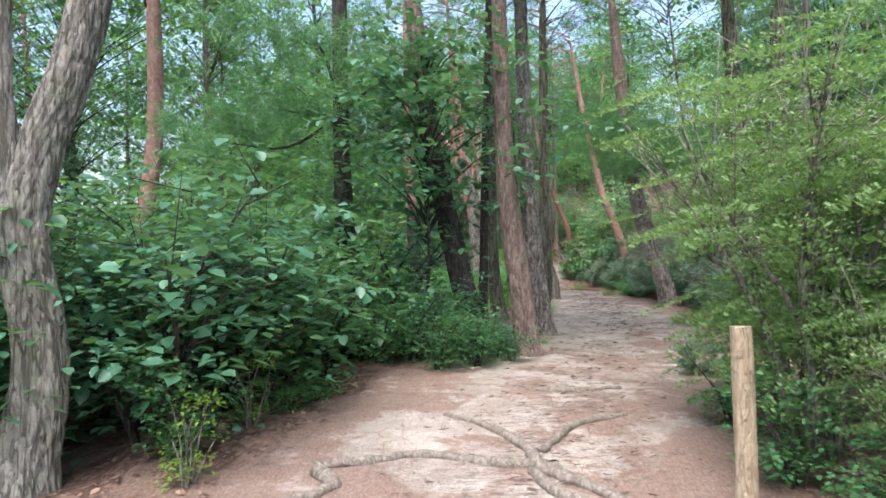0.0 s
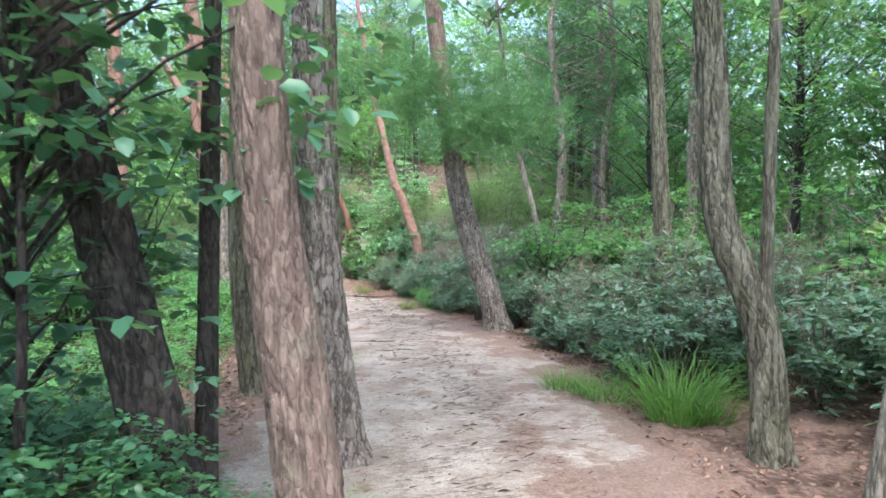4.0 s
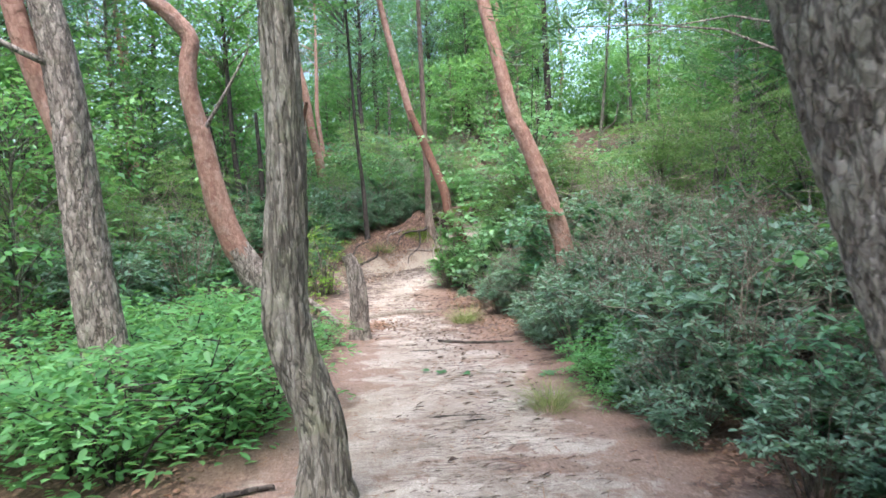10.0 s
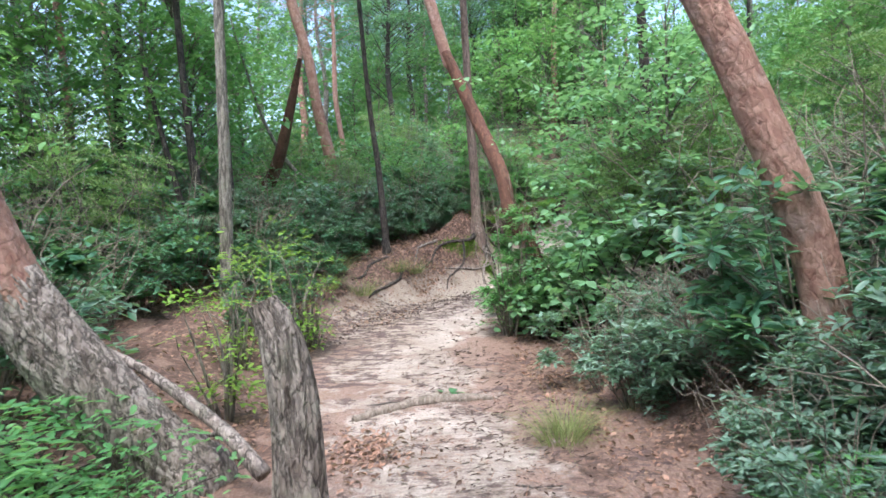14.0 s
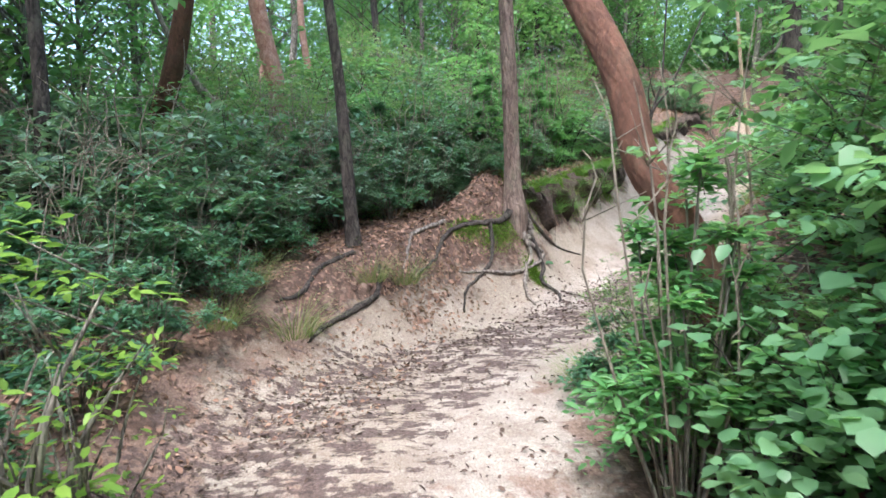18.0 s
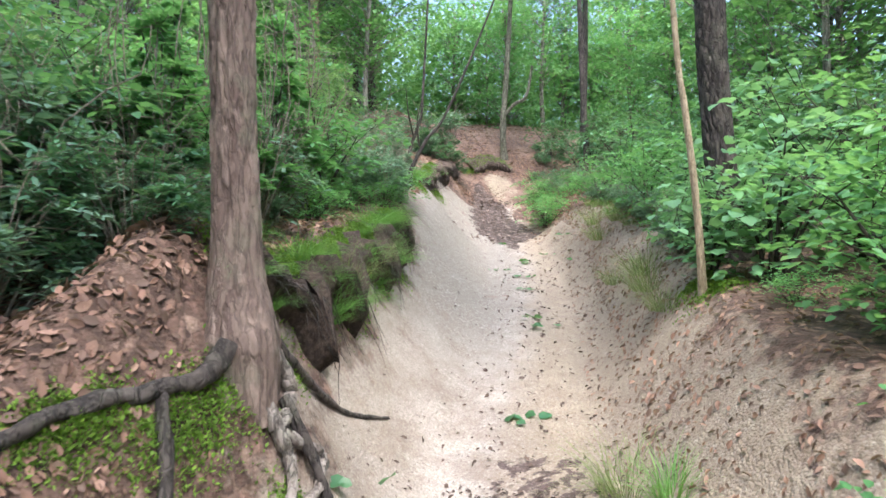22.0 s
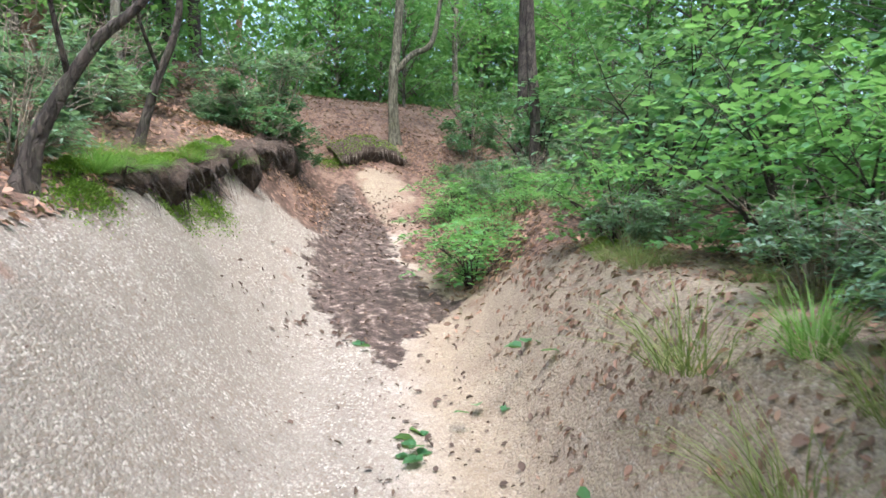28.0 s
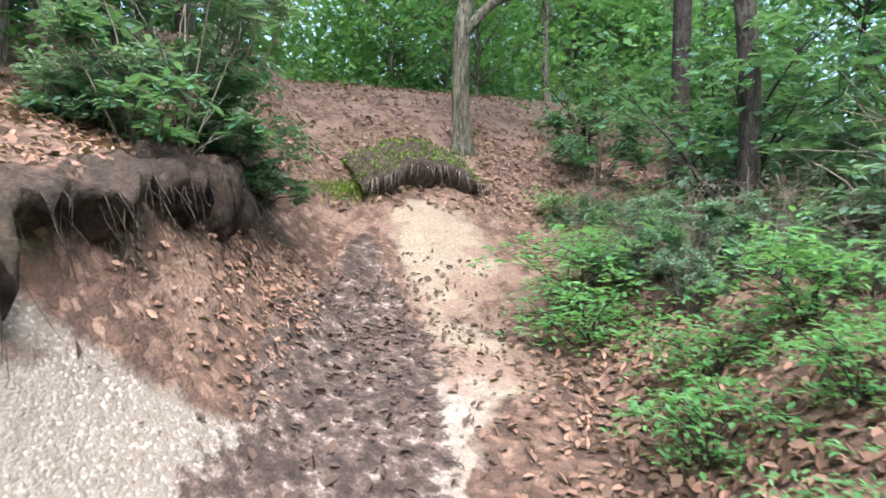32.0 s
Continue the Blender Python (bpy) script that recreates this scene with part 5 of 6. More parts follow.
P_UNDER = [wild_tree(211, "understorey_oak", "young oak of the understorey in full leaf", 4.2, 1.5, 0.04, BARK_GREY, leaf=LEAF_CANOPY, clumps=60, per=44, size=0.14, base=0.12),
           wild_tree(212, "understorey_oak", "young oak of the understorey with light green leaves", 3.8, 1.5, 0.035, BARK_GREY, leaf=LEAF_BRIGHT, clumps=56, per=44, size=0.14, base=0.12)]

rng = random.Random(5)
taken = [(4.4, 30.0, 1.5), (5.45, 21.7, 1.3)]


def zone(protos, n, s0, s1, u0, u1, lo, hi, gap=0.5, tries=14):
    """Spreads n plants over a strip beside the trail, none closer to another than gap."""
    for _ in range(n):
        for _ in range(tries):
            s, u = rng.uniform(s0, s1), rng.uniform(u0, u1)
            x, y = at_trail(s, u)
            if all((x - a) ** 2 + (y - b) ** 2 > (0.5 * (gap + g)) ** 2 for a, b, g in taken):
                _, off, near = trail_frame([x], [y])
                if abs(off[0]) > min(abs(u0), abs(u1)) - 0.15:
                    taken.append((x, y, gap))
                    placed(rng.choice(protos), x, y, rng.uniform(lo, hi), rng.uniform(0, 6.28))
                    break


def at_place(proto, x, y, scale=1.0, turn=None, sink=0.03):
    taken.append((x, y, 0.3))
    return placed(proto, x, y, scale, rng.uniform(0, 6.28) if turn is None else turn, sink)


# start of the walk
zone(P_OAK[:2], 26, 24, 38, -5.0, -2.1, 0.95, 1.45, 0.75)
zone(P_OAK[:2], 8, 33, 44, -3.6, -1.9, 0.5, 0.8, 0.5)
for k, x, y, m in [(0, 2.2, 3.9, 1.15), (0, 2.5, 4.8, 1.15), (0, 3.1, 3.1, 1.25), (1, 2.3, 2.9, 0.7), (0, 3.4, 4.4, 1.3), (0, 2.9, 2.2, 1.1)]:
    at_place(P_JUN[k], x, y, m)
for x, y, m in [(1.85, 3.5, .42), (1.95, 4.5, .42), (1.9, 2.9, .4)]:
    at_place(P_OAK[0], x, y, m)
at_place(P_OAK[1], -2.9, 4.6, 1.1)
at_place(P_OAK[0], -3.3, 3.9, 1.2)
at_place(P_AZA[0], 2.4, 6.3, 0.32)
zone([P_OAK[0], P_JUN[1]], 4, 16, 26, 2.0, 4.0, 0.45, 0.75, 0.6)
zone(P_AZA, 14, 32, 50, 2.9, 5.6, 0.8, 1.25, 0.8)
zone(P_FERN + P_LIME + P_OAK[:1], 14, 23, 40, -2.15, -1.65, 0.35, 0.6, 0.3)
# the level stretch
zone([P_AZA[0], P_AZA[2]], 14, 50, 88, 2.1, 3.0, 0.7, 1.0, 0.6)
zone([P_AZA[0], P_AZA[2], P_AZA[1], P_OAK[2]], 34, 46, 88, 2.6, 5.8, 0.9, 1.4, 0.75)
zone([P_AZA[0], P_AZA[2]], 18, 84, 104, 1.7, 4.0, 0.8, 1.15, 0.65)
zone(P_FERN, 22, 48, 82, -5.5, -2.7, 0.8, 1.3, 0.6)
zone(P_FERN, 18, 82, 101, -3.8, -1.75, 0.9, 1.3, 0.5)
zone(P_OAK, 12, 50, 100, -7, -4, 0.8, 1.2, 0.9)
# before the bank
zone([P_AZA[0], P_AZA[2]], 12, 94, 124, 1.3, 2.0, 0.5, 0.8, 0.5)
zone([P_AZA[0], P_AZA[0], P_AZA[2], P_AZA[1]], 26, 98, 124, 1.6, 4.5, 1.0, 1.5, 0.7)
zone(P_AZA + P_JUN[1:], 22, 106, 150, -6.5, -3.0, 0.9, 1.3, 0.75)
zone(P_ROUND[:1] + P_OAK[2:] + P_JUN[1:], 11, 118, 150, 2.0, 3.6, 0.8, 1.2, 0.6)
# the gully
zone(P_FERN + P_LIME + P_AZA[:1], 24, 168, 198, -2.3, -1.45, 0.4, 0.65, 0.25)
zone(P_AZA + P_JUN[1:] + P_OAK[2:], 22, 164, 196, -2.9, -1.7, 0.6, 1.0, 0.5)
zone(P_AZA + P_JUN[1:] + P_OAK, 14, 150, 190, -3.6, -2.6, 0.6, 0.95, 0.6)
zone(P_AZA + P_OAK + P_JUN[1:], 36, 146, 196, -7.5, -3.2, 0.7, 1.4, 0.8)
zone(P_OAK[2:] + P_ROUND, 18, 150, 206, 1.6, 2.8, 0.5, 0.85, 0.6)
zone(P_OAK + P_ROUND + P_AZA, 30, 150, 206, 2.4, 5.5, 0.9, 1.3, 0.8)
zone(P_OAK + P_AZA, 22, 206, 262, 1.7, 6.0, 0.6, 1.1, 0.9)
zone(P_AZA, 6, 206, 250, -7, -3.4, 0.6, 0.9, 0.9)
zone(P_AZA + P_OAK[:2], 16, 256, 285, -7, 7, 0.8, 1.2, 0.9)
# single plants that stand out
for k, x, y, m in [(0, 2.55, 20.75, .55), (1, 2.2, 21.2, .8), (0, 1.7, 21.6, .9), (1, 2.1, 20.4, .8), (0, 1.6, 20.9, .9), (1, 1.2, 21.6, .9), (0, 2.35, 19.8, .6)]:
    at_place(P_FERN[k], x, y, m)
for k, x, y, m in [(0, 5.3, 14.75, .5), (2, 5.75, 15.1, .6), (0, 5.15, 15.75, .55), (1, 5.6, 16.3, .75), (2, 5.0, 16.75, .5), (0, 5.15, 17.15, .62), (2, 5.5, 16.7, .7), (0, 4.95, 12.5, .6), (2, 4.95, 11.6, .6), (0, 5.1, 11.0, .65),
                   (1, 4.82, 30.95, .42), (0, 4.98, 31.35, .42), (0, 9.3, 38.3, .7), (2, 9.7, 39.3, .75), (1, 10.2, 40.2, .8), (2, 9.1, 37.3, .5), (2, 5.6, 22.9, .7), (0, 5.25, 21.2, .5), (0, 5.1, 20.35, .42)]:
    at_place(P_AZA[k], x, y, m)
for s, u, m in [(141, -2.6, .7), (144, -2.45, .6), (147, -2.6, .75), (149, -2.35, .5), (138, -2.7, .7), (151, -2.8, .7), (137, -2.15, .5), (140, -2.1, .5), (143.5, -2.05, .42), (133, -2.2, .55)]:
    at_place(P_AZA[1], *at_trail(s, u), m)
zone(P_OAK[2:] + P_ROUND[:1] + P_AZA[:1], 20, 174, 207, 1.2, 2.2, 0.3, 0.55, 0.3)
at_place(P_AZA[0], 11.95, 40.9, 1.05, None, 0.1)
at_place(P_AZA[1], 11.75, 40.45, 0.75, None, 0.16)
at_place(P_AZA[1], 12.25, 40.85, 0.55, None, 0.1)
at_place(P_AZA[0], 11.5, 40.65, 0.5, None, 0.1)
for k, x, y, m in [(2, 3.5, 31.0, .55), (2, 4.1, 31.3, .5), (2, 2.6, 30.3, .6), (0, 4.6, 31.9, .6)]:
    at_place(P_OAK[k], x, y, m)
zone(P_FERN + P_AZA[:1], 14, 84, 120, 1.25, 1.75, 0.4, 0.65, 0.35)
at_place(P_FERN[0], 12.15, 37.35, 0.85)
at_place(P_FERN[1], 12.35, 37.6, 0.7)
at_place(P_LIME[0], 2.42, 25.75, 1.35)
at_place(P_LIME[0], 2.55, 26.0, 0.9)
for k, x, y, m in [(0, 2.45, 29.95, .85), (1, 2.85, 30.4, .9), (0, 3.35, 30.75, .8), (1, 3.8, 31.05, .9), (0, 4.25, 31.4, .8), (1, 4.7, 31.65, .75), (0, 2.1, 29.2, .85), (1, 1.75, 28.6, .9), (0, 3.0, 31.2, 1.1), (1, 4.0, 31.8, 1.1), (0, 2.2, 30.6, 1.1)]:
    at_place(P_AZA[k], x, y, m)
for k, x, y, m in [(0, 3.3, 30.25, .6), (1, 3.85, 30.5, .6), (0, 4.3, 30.9, .55), (1, 4.7, 31.15, .5), (0, 2.9, 29.85, .6), (1, 5.0, 31.5, .5)]:
    at_place(P_AZA[k], x, y, m)
for k, x, y, m in [(0, 3.6, 30.55, .4), (1, 3.1, 30.15, .35), (0, 2.7, 29.7, .4)]:
    at_place(P_FERN[k], x, y, m)
at_place(P_LIME[0], 2.2, 23.4, 1.1)
at_place(P_LIME[0], 1.95, 25.0, 1.2)
at_place(P_FERN[0], 2.2, 18.0, 1.0)
at_place(P_FERN[1], 2.0, 17.4, 1.0)
at_place(P_ROUND[0], 5.75, 25.3, 0.95)
at_place(P_ROUND[0], 8.25, 31.0, 0.55)
at_place(P_ROUND[0], 8.8, 31.4, 0.6)
at_place(P_FERN[0], 5.0, 26.5, 0.75)
at_place(P_AZA[0], 5.7, 21.4, 0.55)
at_place(P_AZA[0], 5.75, 21.0, 0.7)
at_place(P_AZA[1], 6.1, 22.1, 1.2)
at_place(P_FERN[0], 5.3, 20.7, 0.6)
at_place(P_JUN[1], 5.2, 26.1, 0.5)
at_place(P_JUN[1], 5.3, 27.25, 0.5)
at_place(P_ROUND[0], 5.6, 25.8, 0.7)
at_place(P_ROUND[0], 5.55, 24.9, 0.85)
at_place(P_ROUND[0], 6.0, 25.6, 1.1)
at_place(P_TALL, 4.88, 26.0, 1.0)
at_place(P_TALL, 5.12, 26.3, 0.95)
for s, u, m in [(165, -1.65, .8), (168, -1.4, .75), (171, -1.55, .9), (174, -1.7, 1.0), (177, -1.95, .9), (169.5, -2.0, 1.1), (173, -2.2, 1.1)]:
    at_place(P_TALL, *at_trail(s, u), m)
at_place(P_OAK[2], 5.5, 25.95, 0.75)
at_place(P_ROUND[0], 5.2, 25.75, 0.75)
at_place(P_AZA[1], 5.15, 27.2, 0.5)
at_place(P_LEAFY, 6.35, 26.2, 0.7)
for k, x, y, m in [(0, 0.1, 7.3, .5), (1, -0.3, 7.1, .55), (0, 0.45, 7.5, .38), (1, -0.1, 7.75, .6), (0, -0.7, 7.2, .7), (1, 0.25, 6.95, .35), (0, .62, 7.25, .28), (1, .7, 6.95, .26), (0, .35, 6.6, .35), (1, .72, 7.65, .3), (0, -.05, 6.5, .4)]:
    at_place(P_OAK[k], x, y, m)
for k, x, y, m in [(0, 4.95, 18.0, .6), (1, 5.1, 18.35, .7), (0, 5.3, 18.7, .75), (1, 4.9, 17.5, .5), (0, 5.3, 17.6, .8)]:
    at_place(P_FERN[k], x, y, m)
for k, x, y, m in [(0, 13.0, 38.25, .5), (1, 13.4, 38.5, .6), (0, 13.2, 37.9, .45), (1, 12.75, 37.6, .4), (0, 13.7, 38.3, .6), (1, 13.55, 39.3, .7), (0, 13.8, 39.7, .8)]:
    at_place(P_FERN[k], x, y, m)
at_place(P_OAK[2], 5.95, 27.5, 0.5)
at_place(P_OAK[2], 6.2, 28.5, 0.5)
at_place(P_ROUND[0], 5.7, 26.9, 0.6)
at_place(P_LEAFY, 6.6, 25.4, 0.85)
at_place(P_FERN[0], 5.6, 27.3, 0.5)
at_place(P_ROUND[0], 5.6, 24.4, 1.0)
at_place(P_OAK[0], -1.6, 5.3, 0.9)
at_place(P_SHADE, -0.2, 7.75, 0.92)
zone(P_FERN + P_LIME, 8, 206, 222, 1.3, 2.6, 0.2, 0.35, 0.35)
zone(P_FERN + P_LIME + P_AZA, 42, 223, 250, 1.0, 3.8, 0.22, 0.5, 0.28)
zone(P_FERN, 12, 160, 205, 1.35, 2.0, 0.25, 0.4, 0.4)
zone(P_AZA + P_UNDER + P_OAK[:2], 46, 258, 293, -9, 9, 0.8, 1.2, 1.0)
# trees of the wood
for k, x, y, m in [(0, -2.5, 30.0, 1.0), (2, -4.2, 28.0, 1.1), (1, -1.4, 33.0, 1.0), (0, -5.2, 32.0, 1.1), (2, -3.0, 35.5, 1.1), (1, -6.2, 26.5, 1.0), (0, -0.6, 36.5, 1.0), (2, -7.5, 30.5, 1.2),
                   (0, 19.0, 39.4, 1.0), (1, 21.0, 40.5, 1.1), (0, 18.2, 35.6, 1.0), (2, 22.0, 38.0, 1.1), (1, 20.0, 35.0, 1.0), (0, 15.2, 34.2, .9)]:
    at_place(P_TREE[k], x, y, m)
for k, x, y, m in [(0, -1.6, 29.0, 1.0), (1, -3.2, 26.8, 1.1), (0, -0.2, 31.6, 1.1), (1, -4.6, 30.4, 1.2), (0, -2.0, 24.5, 1.0), (1, 18.8, 38.4, 1.1), (0, 15.6, 35.4, 1.0), (1, 19.6, 41.0, 1.1)]:
    at_place(P_UNDER[k], x, y, m)
zone(P_TREE[3:], 6, 10, 62, -9, -4.2, 0.85, 1.25, 1.8)
zone(P_TREE, 20, 62, 260, -9, -4.2, 0.85, 1.25, 2.0)
zone(P_TREE, 26, 10, 260, 3.8, 9, 0.85, 1.25, 2.0)
zone(P_UNDER, 22, 20, 260, -8, -3.6, 0.8, 1.2, 1.3)
zone(P_UNDER, 9, 34, 84, 3.4, 8, 0.8, 1.2, 1.3)
zone(P_UNDER + P_TREE[1:2], 7, 52, 96, 5.2, 9.5, 0.75, 1.1, 0.9)
zone(P_JUN + P_TREE[4:], 12, 84, 132, 4.2, 7.0, 1.2, 1.6, 1.0)
zone(P_UNDER, 12, 132, 260, 3.4, 8, 0.8, 1.2, 1.3)
zone(P_TREE[2:], 10, 14, 80, -18, -8, 0.9, 1.3, 2.0)
zone(P_TREE, 22, 80, 284, -18, -8, 0.9, 1.3, 2.0)
zone(P_TREE, 30, 14, 284, 8, 18, 0.9, 1.3, 2.0)
zone(P_UNDER, 20, 14, 284, -14, -7, 0.9, 1.4, 1.5)
zone(P_UNDER, 20, 14, 284, 7, 14, 0.9, 1.4, 1.5)
zone(P_TREE[:3] + P_UNDER, 14, 240, 272, -7, -2.4, 0.7, 1.1, 1.0)
zone(P_TREE + P_UNDER, 34, 262, 293, -14, 14, 0.9, 1.2, 1.6)
for k in range(15):
    placed(rng.choice(P_UNDER + P_TREE[:3]), rng.uniform(6, 30), rng.uniform(46.5, 53), rng.uniform(0.9, 1.3), rng.uniform(0, 6.28))
for _ in range(34):
    placed(rng.choice(P_TREE + P_UNDER), rng.uniform(2, 36), rng.uniform(50, 64), rng.uniform(0.9, 1.3), rng.uniform(0, 6.28))
for p in P_OAK + P_AZA + P_FERN + P_JUN + P_ROUND + P_LIME + P_TREE + P_UNDER + [P_LEAFY, P_SHADE, P_TALL]:
    put_away(p)


def far_woods():
    """The woods that close the view all round, as one mass of leaf sprays."""
    r = np.random.RandomState(9)
    n = 60000
    a, d = r.uniform(0, 6.28, n), r.uniform(0, 1, n) ** 0.8
    x, y = 6 + (21 + 17 * d) * np.cos(a) * 0.95, 22 + (33 + 17 * d) * np.sin(a)
    z = ground_z(x, y) + 11 * r.uniform(0, 1, n) ** 1.6 * (0.75 + 0.25 * np.sin(a * 23) * np.cos(a * 11))
    m = 70000
    nx, ny = r.uniform(-2, 38, m), r.uniform(49, 60, m)
    nz = ground_z(nx, ny) + 6 * r.uniform(0, 1, m) ** 1.8 * (0.7 + 0.3 * np.sin(nx * 0.9) * np.cos(ny * 1.3))
    x, y, z = np.concatenate((x, nx)), np.concatenate((y, ny)), np.concatenate((z, nz))
    n += m
    size = np.concatenate((r.uniform(0.2, 0.5, n - m), r.uniform(0.14, 0.28, m)))
    v, f = blades(DIAMOND, np.stack((x, y, z), 1), r.uniform(0, 6.28, n), r.normal(-0.1, 0.6, n), r.normal(0, 0.6, n), size)
    tagged(new("far_woods", tri_mesh("far_woods", v, f, LEAF_CANOPY)), "distant green woods closing the view", "woods", kind="stuff")


def undergrowth():
    """Low leafy ground cover off the trail, too dense to count."""
    r = np.random.RandomState(10)
    n = 95000
    x, y = r.uniform(-26, 40, n), r.uniform(-12, 72, n)
    _, u, s = trail_frame(x, y)
    away = np.abs(u)
    bare = ((u < 0) & (s > 186) & (away < 6.5)) | ((s > 248) & (away < 2.5))
    keep = (away > 3.2) & ((waves(x, y, 12, 3.0) > -0.3) | (away > 9)) & ~bare
    x, y, away = x[keep], y[keep], away[keep]
    n = len(x)
    z = ground_z(x, y) + np.abs(r.normal(0.1, 0.22, n)) * (0.7 + 0.6 * (waves(x, y, 13, 1.4) > 0)) * (1 + ease((away - 6) / 10))
    v, f = blades(DIAMOND, np.stack((x, y, z), 1), r.uniform(0, 6.28, n), r.normal(0.1, 0.5, n), r.normal(0, 0.5, n), r.uniform(0.1, 0.22, n) * (1 + 1.4 * ease((away - 5) / 10)))
    tagged(new("undergrowth", tri_mesh("undergrowth", v, f, LEAF_DEEP)), "low leafy green undergrowth covering the forest floor", "undergrowth", kind="stuff")


undergrowth()
far_woods()


# ---------------------------------------------------------------- grass, moss, roots, litter
G_GREEN = grass_tuft(301, 170, 0.55, GRASS, "grass_tuft", "fresh green arching grass tuft by the trail")
G_LOW = grass_tuft(302, 150, 0.26, GRASS, "grass_tuft", "short green grass tuft on bare earth", radius=0.16)
G_HANG = grass_tuft(304, 230, 0.42, GRASS, "grass_tuft", "limp green grass tuft hanging over the bank's edge", 0.0045, 1.35, 0.1)
G_DRY = grass_tuft(303, 220, 0.42, GRASS_DRY, "grass_tuft", "fine drooping grass tuft, partly dry", 0.004, 0.95, 0.14)
for p, x, y, k in [(0, 4.0, 9.1, 1.5), (0, 4.15, 9.35, 1.3), (0, 4.3, 9.05, 1.0), (1, 3.9, 9.9, 1.2), (1, 3.75, 10.5, 1.1), (1, 3.85, 10.2, 1), (0, 1.35, 13.5, .9), (0, 1.2, 13.8, 1), (1, 1.5, 13.3, 1), (1, 1.9, 12.4, 1), (1, 1.1, 8.1, .9),
                   (0, 1.7, 11.6, .8), (2, 4.3, 17.5, .9), (2, 4.4, 17.7, .7), (2, 4.55, 22.5, 1.0), (2, 4.65, 22.7, .8), (2, 2.6, 28.0, 1), (2, 3.05, 28.3, 1), (2, 2.7, 28.6, 1), (2, 3.6, 29.2, .9), (2, 3.9, 29.4, .9),
                   (2, 5.0, 27.6, .9), (2, 5.15, 27.75, .8), (0, 6.75, 30.0, .55), (2, 6.8, 30.3, .9), (2, 6.3, 29.2, .9), (2, 6.1, 31.9, .8), (2, 6.5, 32.4, .8), (2, 9.2, 32.75, .7), (2, 10.4, 33.9, .8), (2, 10.3, 34.1, .9), (0, 10.6, 34.2, .55), (2, 10.7, 34.6, 1), (2, 8.9, 32.1, 1), (2, 8.6, 31.8, 1), (2, 8.1, 31.2, .8)]:
    placed((G_GREEN, G_LOW, G_DRY)[p], x, y, k, rng.uniform(0, 6.28), 0.0)
for lo, hi, n in ((162, 182, 40), (205, 218, 12)):
    for k in range(n):
        s = rng.uniform(lo, hi)
        x, y = at_trail(s, -lip_at(s) - rng.uniform(0.0, 0.16))
        placed(G_HANG if rng.random() < 0.75 else G_DRY, x, y, rng.uniform(0.4, 0.8), rng.uniform(0, 6.28), -0.02)
for k in range(16):
    x, y = at_trail(rng.uniform(172, 204), 1.05 + rng.uniform(-0.1, 0.5))
    placed(G_DRY, x, y, rng.uniform(0.3, 0.55), rng.uniform(0, 6.28), 0.0)
for p in (G_GREEN, G_LOW, G_DRY, G_HANG):
    put_away(p)
for k, (x, y, a, b, turn) in enumerate([(4.95, 30.35, .3, .09, .6), (4.6, 30.25, .25, .08, .4), (5.35, 30.85, .15, .1, .8), (5.6, 31.35, .25, .12, .9), (6.1, 31.9, .3, .14, .9), (6.5, 32.45, .35, .14, .9), (7.0, 33.1, .3, .14, 1), (7.35, 33.8, .35, .16, 1),
                                         (9.4, 37.0, .3, .12, .9), (10.05, 37.95, .35, .16, .8), (10.45, 38.35, .3, .15, .8), (8.05, 30.75, .2, .15, 0), (8.2, 31.0, .2, .12, 0), (13.3, 41.5, .4, .15, 0), (5.3, 30.3, .12, .1, 0), (11.9, 35.9, .12, .08, 0)]):
    moss_patch(400 + k, x, y, a, b, turn)


for k, s in enumerate((163, 164.5, 166, 168, 170.5, 173, 175.5, 178, 180, 205, 209, 212, 215, 217)):
    x, y = at_trail(s, -lip_at(s) - 0.12)
    moss_patch(440 + k, x, y, 0.22 + 0.05 * (k % 3), 0.09, 0.95, 0.025)


